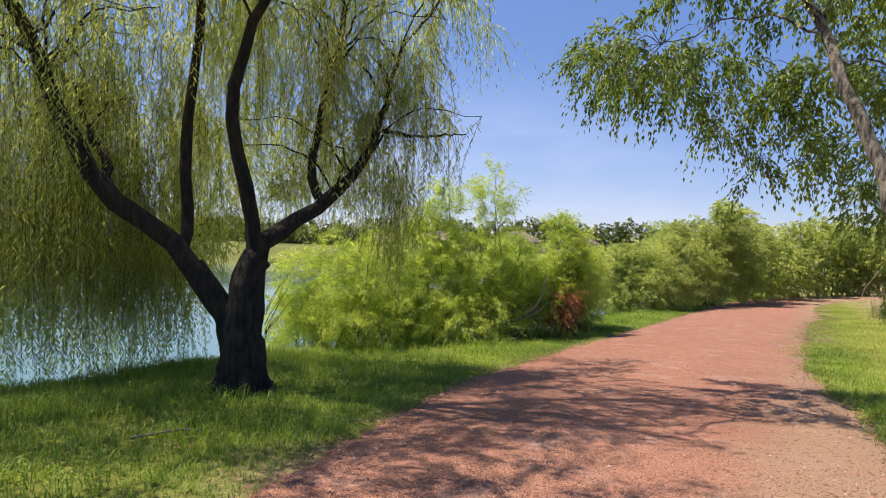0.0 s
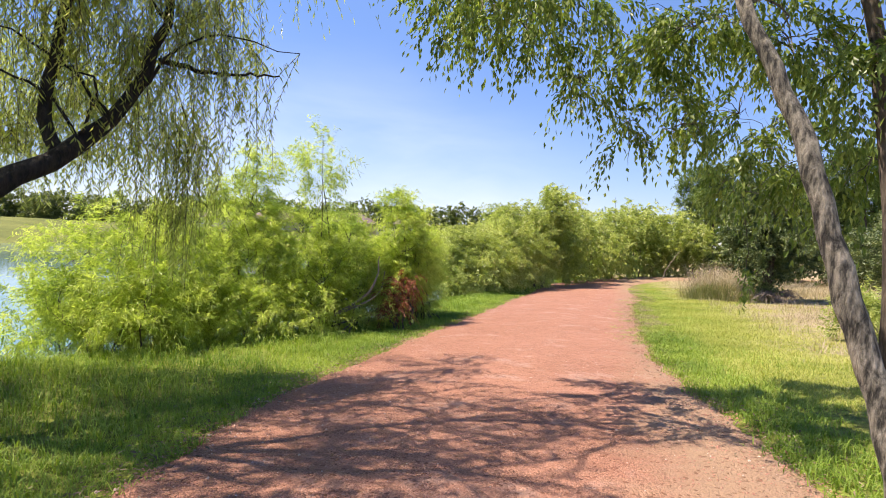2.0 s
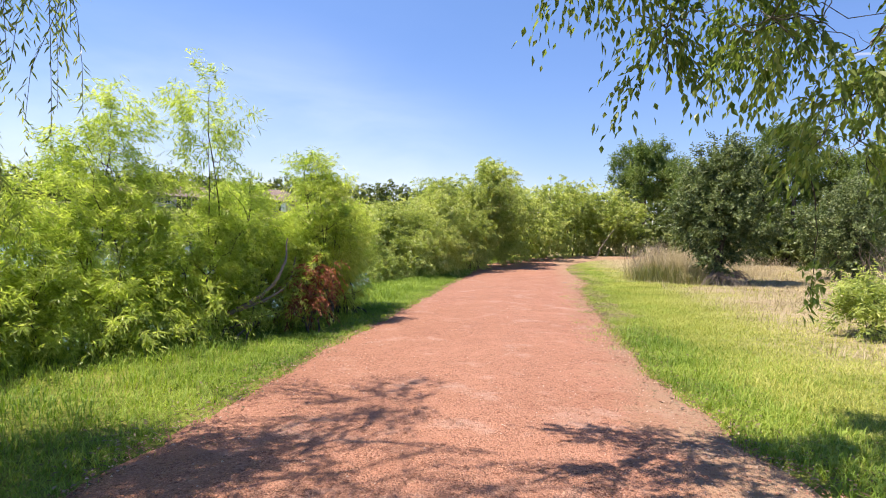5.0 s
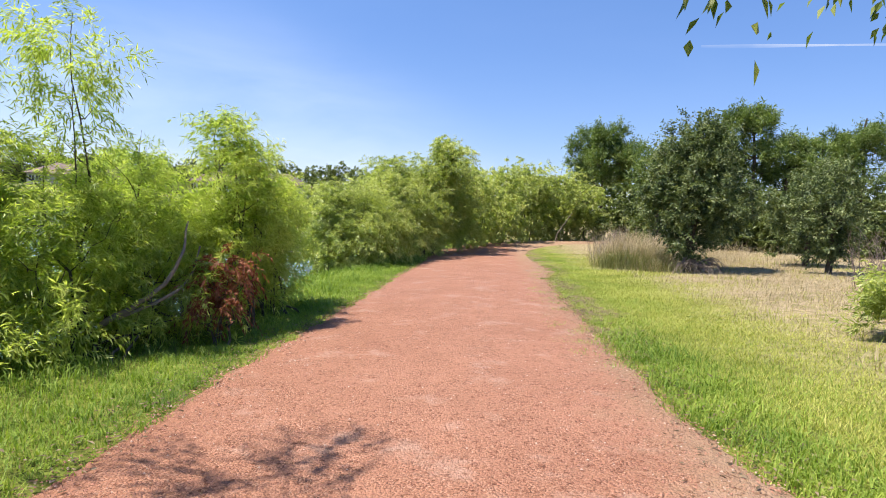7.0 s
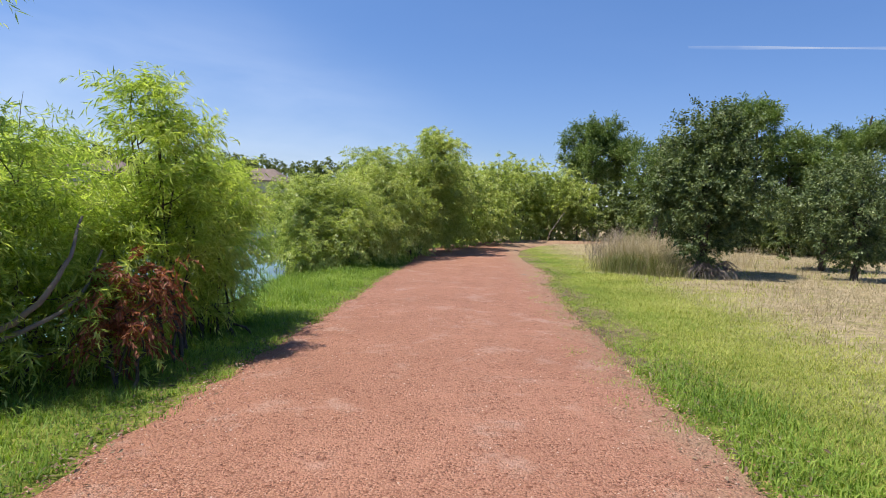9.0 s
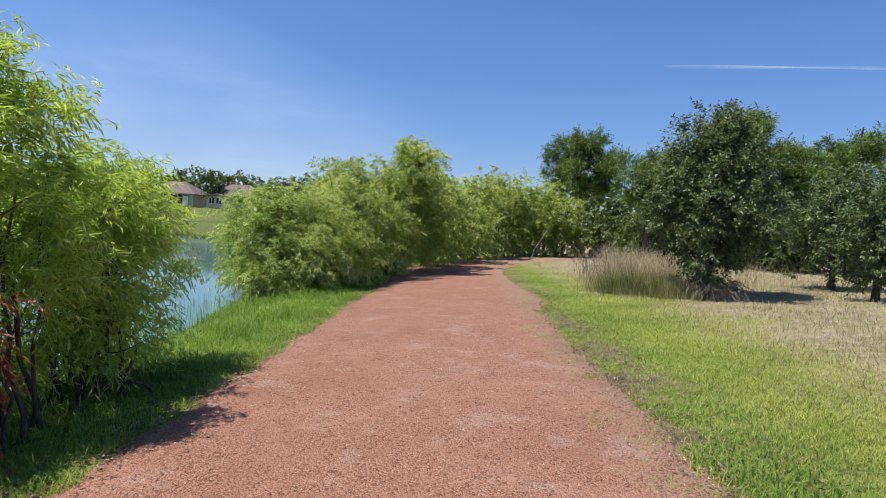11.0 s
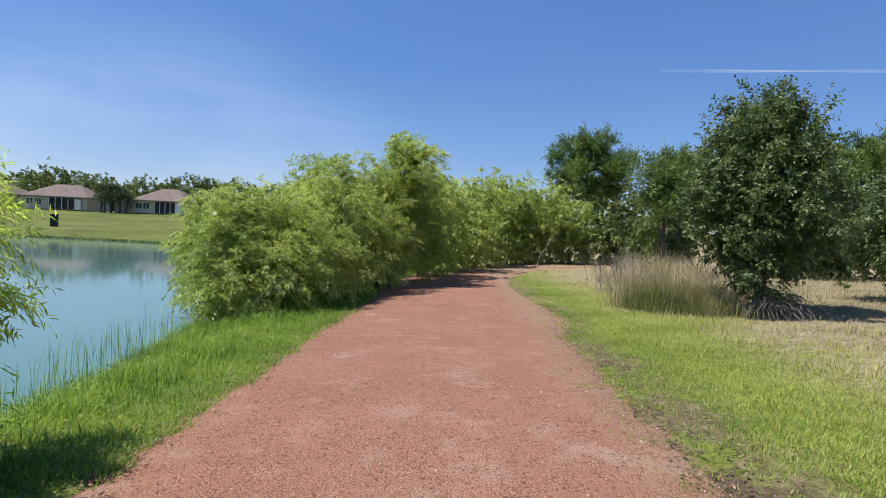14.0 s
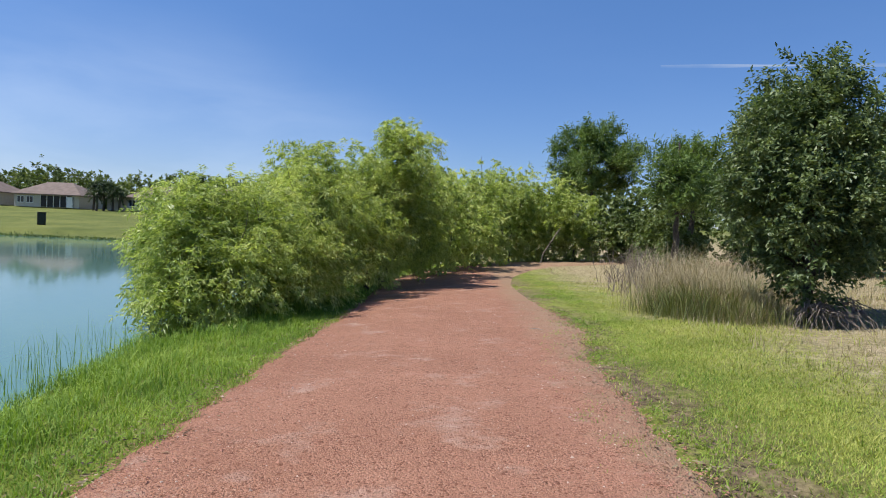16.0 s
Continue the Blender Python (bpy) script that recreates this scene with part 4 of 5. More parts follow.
# ---- the leaning tree on the meadow side
def leaning_tree():
    rng = np.random.default_rng(8)
    bx, by = 5.38, 5.22
    bz = hz(bx, by)
    ob = thing("leaning_tree", bx, by, bz, "leaning tree with pale mottled bark and broad drooping leaves", "tree")
    main, rad = limb(rng, TRUNK_LEAN, 0.105, 0.04, 26, 0.012)
    add_wood("trunk", [(main, rad)], M_BARK_PALE, ob, 11)
    masses = [(2.66, 8.81, 4.65, 0.36), (3.15, 8.48, 4.45, 0.5), (3.03, 7.77, 4.4, 0.45), (3.43, 7.4, 4.3, 0.5), (2.73, 9.4, 4.9, 0.28), (3.26, 9.19, 4.71, 0.55), (3.75, 8.70, 4.19, 0.58), (4.39, 8.82, 4.58, 0.74), (4.44, 8.81, 3.70, 0.45), (4.99, 8.45, 3.95, 0.64), (5.02, 8.7, 3.2, 0.36), (5.27, 7.82, 4.05, 0.60), (5.30, 8.02, 3.10, 0.36), (6.01, 7.94, 2.70, 0.42), (5.86, 7.16, 3.78, 0.56), (6.20, 7.3, 2.7, 0.42), (6.15, 6.63, 3.39, 0.51), (6.69, 7.07, 2.71, 0.44),
              (5.1, 7.0, 5.0, 0.8), (4.2, 7.6, 5.4, 0.8), (6.4, 6.0, 4.6, 0.8), (3.6, 7.2, 5.4, 0.7), (5.0, 5.4, 5.2, 0.7)] + MASSES_FWD
    br, joints = [], [(p, 0.020) for p in main[12:21]]
    for x, y, z, r in sorted(masses, key=lambda m: min(np.linalg.norm(np.array(m[:3]) - p) for p in main[10:22])):
        c = np.array([x, y, z])
        q, thick = min(joints, key=lambda j: np.linalg.norm(j[0] - c) + 0.35 * max(0.0, j[0][2] - c[2]))
        reach = np.linalg.norm(c - q)
        pts, rad = limb(rng, [q, q * 0.5 + c * 0.5 + np.array([0, 0, 0.16 * reach]), c, c + unit(c - q) * r * 0.7 - np.array([0, 0, 0.12])], thick * 0.8, 0.004, 12, 0.03)
        br.append((pts, rad))
        joints += [(pts[5], thick * 0.6), (pts[9], thick * 0.5)]
        for _ in range(6):
            d = unit(rng.normal(size=3))
            br.append(limb(rng, [c, c + d * r * 0.6, c + d * r - np.array([0, 0, 0.12])], 0.006, 0.0022, 6, 0.03))
    add_wood("branching", br, M_BARK_PALE, ob, 5)
    arr = blob_foliage(rng, [(x, y, z, 0.80 * r) for x, y, z, r in masses], 0.085, 0.036, 0.62, 7, 0.28, 0.9, -0.2, 0.85, 0.1, 0.8, plume=10, fan=0.4)
    add_crown("leaves", arr, M_BROAD, ob)
    # low twig with a last tuft of leaves
    t0 = Vector(TUFT)
    tw = [limb(rng, [t0 + Vector((0.05, 0.1, 1.0)), t0 + Vector((0.1, 0.05, 0.5)), t0], 0.007, 0.003, 10, 0.01)]
    add_wood("hanging_twig", tw, M_BARK, ob, 4)
    B = np.tile(tw[0][0][6:], (4, 1)) + rng.normal(0, 0.02, (16, 3))
    add_crown("twig_leaves", sprig_leaves(rng, B, rng.normal(size=(16, 3)) * 0.6 + np.array([0, 0, -0.8]), np.full(16, 0.14), 3, 0.2, 0.10, 0.045), M_BROAD, ob)
    # a second, darker stem beyond the first
    ob2 = thing("dark_tree", SECOND[0][0], SECOND[0][1], hz(SECOND[0][0], SECOND[0][1]), "slim tree with dark bark standing in the verge", "tree")
    p2, r2 = limb(rng, SECOND, 0.085, 0.05, 16, 0.012)
    add_wood("trunk", [(p2, r2)], M_BARK, ob2, 9)
    top = [(SECOND[-1][0] + dx, SECOND[-1][1] + dy, SECOND[-1][2] + dz, r) for dx, dy, dz, r in ((0, 0, 0.2, 0.8), (0.6, 0.3, -0.3, 0.6), (0.2, 0.9, -0.2, 0.6))]
    add_crown("leaves", blob_foliage(rng, top, 0.088, 0.04, 0.6, 7, 0.26, 0.55, 0.0, 0.5, 0.1, 1.0), M_BROAD, ob2)


TRUNK_LEAN = [(5.42, 5.22, 0.0), (5.42, 5.32, 0.2), (5.36, 5.43, 0.76), (5.28, 5.63, 1.33), (5.17, 5.86, 2.13), (5.09, 6.13, 2.93), (4.95, 6.37, 3.52), (4.85, 6.68, 4.2), (4.6, 7.0, 5.2)]
SECOND = [(6.3, 6.25, 0.0), (6.22, 6.28, 0.83), (6.16, 6.3, 2.1), (6.17, 6.5, 3.43), (6.03, 6.61, 4.3), (5.9, 6.8, 5.2)]
MASSES_FWD = [(5.8, 9.0, 3.65, 0.3), (6.23, 9.24, 3.35, 0.32), (6.45, 8.78, 3.45, 0.45), (6.84, 8.67, 3.3, 0.40), (6.77, 9.07, 2.55, 0.30), (7.14, 8.98, 2.6, 0.32), (6.9, 8.2, 3.9, 0.6), (5.9, 8.4, 4.4, 0.6)]
TUFT = (6.76, 9.02, 1.25)


leaning_tree()


# ---- oaks, pines, shrubs of the meadow
def oak(seed, base, blobs, label, leaf=0.12, wide=0.062, layers=1.5):
    rng = np.random.default_rng(seed)
    bx, by = base
    bz = hz(bx, by)
    ob = thing("oak", bx, by, bz, label, "tree", "meadow oaks")
    top = blobs[0]
    tr = limb(rng, [(bx, by, bz - 0.1), (bx + 0.05, by, bz + 1.2), (top[0], top[1], top[2])], 0.13, 0.03, 14, 0.03)
    add_wood("trunk", [tr], M_BARK, ob, 9)
    br = []
    for x, y, z, r in blobs:
        for _ in range(6):
            q = tr[0][rng.integers(2, 11)]
            e = np.array([x, y, z]) + unit(rng.normal(size=3)) * r * 0.8
            br.append(limb(rng, [q, (q + e) / 2 + np.array([0, 0, 0.1]), e], 0.03, 0.006, 8, 0.04))
    add_wood("branching", br, M_BARK, ob, 4)
    add_crown("crown", blob_foliage(rng, [(x, y, z, 0.92 * r) for x, y, z, r in blobs], leaf, wide, layers, 8, 0.36, 0.05, 0.5, 0.8, 0.45, 0.9, floor=height, plume=7, fan=0.5), M_OAK, ob)


oak(51, (18.65, 24.85), [(19.29, 25.32, 5.03, 0.65), (18.79, 25.48, 3.97, 1.20), (19.50, 24.94, 3.88, 1.20), (18.86, 24.99, 2.59, 1.57), (18.20, 25.43, 2.22, 0.92), (19.75, 24.64, 2.32, 1.10), (18.67, 24.77, 1.40, 1.02), (18.57, 24.76, 0.75, 0.5), (19.54, 25.14, 4.52, 0.83), (18.0, 25.6, 2.5, 0.72), (18.1, 25.6, 3.4, 0.7)], "dense dark-green young oak with foliage down to the ground", 0.12, 0.06, 1.6)
oak(52, (22.77, 22.60), [(22.65, 22.57, 3.4, 0.6), (22.35, 22.66, 2.5, 0.7), (23.05, 22.35, 2.6, 0.72), (22.65, 22.51, 1.6, 0.9), (22.65, 22.50, 0.9, 0.55)], "smaller dark-green oak standing in dry grass")
oak(53, (25.88, 26.17), [(25.90, 26.20, 3.37, 0.97), (25.30, 26.25, 2.30, 1.16), (26.58, 26.03, 2.40, 1.26), (25.99, 26.09, 1.33, 1.26)], "smaller dark-green oak standing in dry grass", 0.14, 0.075, 1.4)


def pine(seed, x, y, top, crown, label, spread=1.0):
    """A tall pine: bare straight trunk and rounded clumps of needles high up."""
    rng = np.random.default_rng(seed)
    bz = hz(x, y)
    ob = thing("pine", x, y, bz, label, "tree", "pines")
    tr = limb(rng, [(x, y, bz - 0.1), (x + 0.1, y, bz + top * 0.5), (x, y, bz + top)], 0.2, 0.05, 12, 0.05)
    add_wood("trunk", [tr], M_BARK, ob, 8)
    blobs, br = [], []
    for i in range(crown):
        h = rng.uniform(0.5, 0.97)
        a = rng.uniform(0, 6.28)
        w = spread * top * 0.25 * math.sqrt(max(0.0, 1 - ((h - 0.66) / 0.34) ** 2)) * rng.uniform(0.35, 1)
        c = np.array([x + w * math.cos(a), y + w * math.sin(a), bz + top * h - 0.4])
        blobs.append((*c, rng.uniform(0.55, 0.95) * top / 10))
        q = tr[0][min(11, int(h * 10.5))]
        br.append(limb(rng, [q, (q + c) / 2, c], 0.05, 0.015, 6, 0.05))
    add_wood("branching", br, M_BARK, ob, 4)
    add_crown("crown", blob_foliage(rng, blobs, 0.34, 0.075, 1.35, 9, 0.62, -0.05, 0.9, 0.5, 0.3, 0.8, plume=5, fan=0.3), M_PINE, ob)


PINE = "tall pine with rounded clumps of dark needles"
pine(61, 35.2, 55.9, 10.3, 34, PINE, 1.35)
pine(62, 36.2, 39.5, 9.6, 22, PINE)
pine(63, 38.7, 39.0, 7.9, 18, PINE)
pine(64, 44.9, 38.3, 9.6, 22, PINE, 1.1)
pine(65, 42.2, 39.3, 7.6, 18, PINE)
pine(66, 32.5, 42.5, 7.2, 22, PINE, 1.2)
pine(67, 49.8, 34.7, 9.3, 22, PINE)
pine(69, 28.9, 39.8, 6.6, 22, PINE, 1.0)
pine(68, 39.6, 46.0, 7.4, 20, PINE, 1.1)

MID = "dull-green shrub at the back of the meadow"
for i, (x, y, h) in enumerate([(31.6, 43.2, 3.0), (30.5, 41.0, 2.4), (36.5, 36.5, 3.8), (41.0, 33.5, 4.0), (44.5, 30.5, 4.0), (35.2, 39.7, 3.6), (35.1, 46.6, 4.2), (45.8, 36.8, 4.4), (48.1, 30.0, 4.0), (46.1, 25.2, 3.8), (33.5, 49.5, 3.4), (39.5, 43.0, 4.0), (39.0, 38.2, 4.2), (49.5, 22.0, 4.0), (42.5, 40.5, 4.4)]):
    z = hz(x, y)
    rg = random.Random(70 + i)
    shrub("meadow_shrub", 70 + i, (x, y), [(x, y, z + h * 0.62, h * 0.36), (x - h * 0.3, y + 0.3, z + h * 0.35, h * 0.33), (x + h * 0.32, y - 0.2, z + h * 0.38, h * 0.34), (x + rg.uniform(-0.4, 0.4), y, z + h * 0.22, h * 0.28)], MID, M_MID, 0.30, 0.14, 1.6, 0.04, "meadow shrubs")
shrub("green_shrub", 90, (12.15, 13.10), [(11.97, 12.99, 0.47, 0.42), (12.36, 13.21, 0.54, 0.45), (12.17, 12.90, 0.67, 0.36), (12.66, 13.13, 0.45, 0.40)], "low bright-green leafy bush in the meadow", M_ROW, 0.11, 0.032, 1.3, 0.012, up=1.0, droop=0.1)


# ---- the far bank
def box_bm(cx, cy, cz, sx, sy, sz, bevel=0.0):
    bm = bmesh.new()
    bmesh.ops.create_cube(bm, size=1.0, matrix=Matrix.Translation((cx, cy, cz)) @ Matrix.Diagonal((sx, sy, sz, 1)))
    if bevel:
        bmesh.ops.bevel(bm, geom=bm.edges[:], offset=bevel, segments=1, affect="EDGES")
    return bm


def house(x, y, turn, w, d, label, porch=True):
    """A bungalow with a hipped roof, a screened porch, windows with white frames. Front looks to -y before the turn."""
    ob = thing("house", x, y, hz(x, y) - 0.1, label, "house", "far bank houses")
    ob.rotation_euler = (0, 0, radians(turn))
    eave, ridge = 2.6, 5.2
    part("wall", box_bm(0, 0, eave / 2, w, d, eave), M_WALL, ob)
    bm = bmesh.new()
    o = 0.55
    v = [bm.verts.new(p) for p in ((-w / 2 - o, -d / 2 - o, eave), (w / 2 + o, -d / 2 - o, eave), (w / 2 + o, d / 2 + o, eave), (-w / 2 - o, d / 2 + o, eave), (-w / 2 + d * 0.42, 0, ridge), (w / 2 - d * 0.42, 0, ridge))]
    lo = [bm.verts.new((q.co.x, q.co.y, eave - 0.18)) for q in v[:4]]
    for f in ((0, 1, 5, 4), (1, 2, 5), (2, 3, 4, 5), (3, 0, 4)):
        bm.faces.new([v[i] for i in f])
    for i in range(4):
        bm.faces.new([lo[i], lo[(i + 1) % 4], v[(i + 1) % 4], v[i]])
    bm.faces.new(lo[::-1])
    part("roof", bm, M_ROOF, ob)
    if porch:
        part("porch", box_bm(w * 0.16, -d / 2 - 0.02, 1.2, w * 0.5, 0.3, 2.2), M_SCREEN, ob, "dark screened porch")
        for i in range(6):
            part("porch_post", box_bm(w * 0.16 - w * 0.25 + i * w * 0.1, -d / 2 - 0.2, 1.25, 0.10, 0.10, 2.5), M_TRIM, ob)
        part("door", box_bm(w * 0.36, -d / 2 - 0.22, 1.1, 0.95, 0.06, 2.1), M_TRIM, ob)
    for i, px in enumerate((-0.40, -0.26)):
        win = part("window", box_bm(w * px, -d / 2 - 0.03, 1.45, 1.35, 0.10, 1.35), M_TRIM, ob)
        for dx in (-0.32, 0.32):
            part("pane", box_bm(w * px + dx, -d / 2 - 0.07, 1.45, 0.52, 0.06, 1.15), M_GLASS, win)
    return ob


house(-19.0, 160.5, -20, 12.5, 9.0, "cream bungalow with a brown hipped roof and screened porch")
house(0.6, 152.0, -24, 10.5, 8.5, "cream bungalow with a brown hipped roof and screened porch")
house(-33.0, 166.0, -20, 11.0, 9.0, "cream bungalow with a brown hipped roof", False)
house(13.0, 147.0, -24, 11.0, 8.5, "cream bungalow with a brown hipped roof", False)

g_x, g_y = -7.0, 154.5
wing = thing("garage", g_x, g_y, hz(g_x, g_y) - 0.1, "pale low garage wing between the houses", "garage")
part("wall", box_bm(0, 0, 1.3, 5.0, 6.0, 2.6), M_WALL, wing)
part("roof", box_bm(0, 0, 2.75, 5.6, 6.6, 0.35, 0.1), M_ROOF, wing)

b_x, b_y = -11.0, 104.5
cab = thing("utility_cabinet", b_x, b_y, hz(b_x, b_y), "dark green utility cabinet on the far lawn", "cabinet")
part("body", box_bm(0, 0, 0.75, 0.85, 0.6, 1.5, 0.04), M_BOX, cab)
part("door", box_bm(0.0, -0.32, 0.78, 0.7, 0.04, 1.25, 0.01), M_BOX, cab)
part("cap", box_bm(0, 0, 1.54, 0.93, 0.68, 0.08, 0.02), M_BOX, cab)


def palm(seed, x, y, h):
    rng = np.random.default_rng(seed)
    z = hz(x, y)
    ob = thing("palm", x, y, z, "cabbage palm with a rounded dark head beside the house", "palm", "far bank palms")
    add_wood("trunk", [limb(rng, [(x, y, z - 0.1), (x + 0.1, y, z + h * 0.5), (x, y, z + h)], 0.22, 0.18, 8, 0.02)], M_BARK, ob, 8)
    n = 26
    d = unit(rng.normal(size=(n, 3)) + np.array([0, 0, 0.25]))
    B = np.tile(np.array([x, y, z + h]), (n, 1))
    add_crown("fronds", sprig_leaves(rng, B, d, np.full(n, 1.9), 40, 0.45, 0.55, 0.09, 0.9), M_PALM, ob)


for i, (x, y, h) in enumerate([(-11.8, 151.0, 4.6), (-10.0, 150.2, 5.0), (-8.4, 149.6, 4.2), (-7.2, 149.0, 3.8), (-11.0, 149.0, 3.4), (7.0, 145.5, 3.6), (8.6, 145.0, 4.4)]):
    palm(100 + i, x, y, h)


def far_woods():
    """Woods beyond the houses and round the rest of the horizon."""
    rng = np.random.default_rng(9)
    blobs = []
    for x in np.arange(-150, 60, 5.5):
        y = 190 - 0.35 * x + rng.uniform(-6, 6)
        blobs.append((x, y, 3.0 + rng.uniform(2.0, 5.5), rng.uniform(4.0, 6.0)))
        blobs.append((x + rng.uniform(-2, 2), y + 2, 4.0, 4.2))
    for a in np.arange(-52, 128, 3.0):
        R = rng.uniform(88, 112)
        x, y = 10 + R * math.cos(radians(a)), 25 + R * math.sin(radians(a)) * 0.9
        if a < 68:
            blobs.append((x, y, rng.uniform(2.5, 5.5), rng.uniform(4.0, 5.5)))
    for a in np.arange(150, 300, 4.0):
        x, y = 140 * math.cos(radians(a)), 140 * math.sin(radians(a))
        blobs.append((x, y, rng.uniform(2.5, 5), rng.uniform(4.5, 6.5)))
    arr = blob_foliage(rng, blobs, 0.75, 0.48, 1.7, 8, 0.7, 0.1, 0.1, 0.4, 0.55, 0.9, plume=1, fan=0.7)
    v, f = leaf_arrays(*arr)
    tagged(new("far_woods", np_mesh("far_woods", v, f, M_MID)), "belt of dark-green woods beyond the lake and meadow", "woods", "", "stuff")


far_woods()


# ---------------------------------------------------------------- grasses
def blades(rng, x, y, length, width, lean=0.45, bent=True):
    """A blade at every point: bent ones of three triangles, or short straight ones of a single triangle."""
    n = len(x)
    z = height(x, y) - 0.01
    a = rng.uniform(0, 6.28, n)
    h = np.stack([np.cos(a), np.sin(a), np.zeros(n)], 1)
    sd = np.stack([-np.sin(a), np.cos(a), np.zeros(n)], 1)
    P = np.stack([x, y, z], 1)
    L = length[:, None]
    Wd = width[:, None]
    ln = (lean * rng.uniform(0.2, 1.4, n))[:, None]
    t = P + h * L * ln + np.array([0, 0, 1.0]) * L * (1 - 0.25 * ln)
    if not bent:
        v = np.stack([P - sd * Wd * 0.55, P + sd * Wd * 0.55, t], 1).reshape(-1, 3)
        return v, np.arange(n)[:, None] * 3 + np.array([[0, 1, 2]])
    m = P + h * L * ln * 0.35 + np.array([0, 0, 0.6]) * L
    v = np.stack([P - sd * Wd * 0.5, P + sd * Wd * 0.5, m + sd * Wd * 0.4, m - sd * Wd * 0.4, t], 1).reshape(-1, 3)
    i = np.arange(n)[:, None] * 5
    f = np.concatenate([i + np.array([[0, 1, 2]]), i + np.array([[0, 2, 3]]), i + np.array([[3, 2, 4]])], 0)
    return v, f


def stuff(name, v, f, material, label, category):
    return tagged(new(name, np_mesh(name, v, f, material)), label, category, "", "stuff")


def scatter(rng, n, r0, r1, s0, s1, near=1.0):
    """Points on the land between r0 and r1, off the path and out of the water; denser towards small s for near > 1."""
    s = s0 + (s1 - s0) * rng.uniform(0, 1, n) ** near
    r = rng.uniform(r0, r1, n)
    el, er = path_edges_at(s)
    wob = 0.10 * np.sin(s * 2.3) + 0.08 * np.sin(s * 5.1 + 1) + rng.normal(0, 0.09, n)
    x, y = to_xy(r, s)
    ok = ((r < el + wob + 0.02) | (r > er + wob - 0.02)) & (lake_distance(x, y) > -0.1)
    return x[ok], y[ok], r[ok], s[ok], np.minimum(np.abs(r[ok] - el[ok]), np.abs(r[ok] - er[ok]))


def build_grass():
    rng = np.random.default_rng(21)
    # lake side verge: longer and lush
    x, y, r, s, e = scatter(rng, 150000, -9.0, -0.6, -7, 27, 1.1)
    tuft = 0.5 + 0.5 * np.sin(x * 2.1 + 1.3 * np.sin(y * 1.7)) * np.sin(y * 1.9)
    L = (0.045 + 0.13 * np.clip(e / 1.3, 0, 1) * rng.uniform(0.4, 1.2, len(x))) * (0.7 + 0.6 * tuft) * (1 + 0.7 * smooth01(8, 13, s) * rng.uniform(0.3, 1.3, len(x)))
    worn = np.hypot(x - 0.3, y - 4.6) + 0.3 * np.sin(x * 5) * np.sin(y * 6 + 1)
    keep = rng.uniform(0, 1, len(x)) < 0.45 + 0.55 * smooth01(0.5, 1.3, worn)
    x, y, L = x[keep], y[keep], L[keep]
    L = L * (0.55 + 0.75 * (0.5 + 0.5 * np.sin(x * 6.3 + 2.0 * np.sin(y * 4.1)) * np.sin(y * 5.7 + 1.5 * np.sin(x * 5.2))))
    v, f = blades(rng, x, y, L, rng.uniform(0.006, 0.013, len(x)), 0.95)
    stuff("grass", v, f, M_GRASS, "lush green grass on the lake side verge", "grass")
    x, y, r, s, e = scatter(rng, 30000, -8.0, -1.0, 27, 50)
    v, f = blades(rng, x, y, rng.uniform(0.08, 0.2, len(x)), rng.uniform(0.012, 0.02, len(x)), 0.5, False)
    stuff("grass", v, f, M_GRASS, "lush green grass on the lake side verge", "grass")
    # meadow side: a bright green strip, then olive and straw
    x, y, r, s, e = scatter(rng, 300000, 1.9, 12, -5, 34, 1.15)
    q = e + 1.3 * (np.sin(x * 0.8) * np.sin(y * 0.9 + 1) + 0.6 * np.sin(x * 2.2 + y)) + rng.normal(0, 0.7, len(x))
    tuft = 0.5 + 0.5 * np.sin(x * 7.3 + 2.1 * np.sin(y * 5.1)) * np.sin(y * 6.7 + 1.9 * np.sin(x * 4.3)) + 0.25 * np.sin(x * 2.3 + y * 1.1) * np.sin(y * 2.9)
    L = rng.uniform(0.03, 0.085, len(x)) * np.where(e < 1.6, 1.0, 0.85) * (0.45 + 1.1 * tuft)
    Wd = rng.uniform(0.006, 0.012, len(x))
    thin = rng.uniform(0, 1, len(x)) > 0.5 + 0.9 * tuft
    bare = thin | (e < 0.35 + 0.4 * smooth01(6, 12, s) + 0.25 * np.sin(s * 2.7) * rng.uniform(0.4, 1, len(s))) & (np.sin(s * 1.3 + 0.6) + 0.6 * np.sin(s * 3.1) > 0.6 - 1.1 * smooth01(7, 13, s)) & (s > 7.5) & (rng.uniform(0, 1, len(s)) < 0.86)
    for nm, mk, mat, lb in (("grass", (q < 1.3) & ~bare, M_GRASS, "short bright-green grass along the path"), ("meadow_grass", (q >= 1.3) & (q < 4.2) & ~bare, M_OLIVE, "short olive meadow grass"), ("dry_grass", q >= 4.2, M_DRY, "short straw-coloured dry grass")):
        v, f = blades(rng, x[mk], y[mk], L[mk], Wd[mk], 1.1, False)
        stuff(nm, v, f, mat, lb, "grass")
    x, y, r, s, e = scatter(rng, 260000, 2.0, 7.0, 1.5, 22, 1.1)
    gap = (e < 0.5 + 0.5 * np.sin(s * 1.9) * np.sin(s * 0.7 + 1)) & (s > 7.5) & (rng.uniform(0, 1, len(s)) < 0.8)
    far_off = rng.uniform(0, 1, len(x)) < smooth01(1.6, 4.2, e + 0.7 * np.sin(x * 1.1) * np.sin(y * 1.3 + 1))
    mk = ~gap & ~far_off
    lush = rng.uniform(0, 1, len(x)) < 0.65 - 0.5 * smooth01(0.3, 1.6, e)
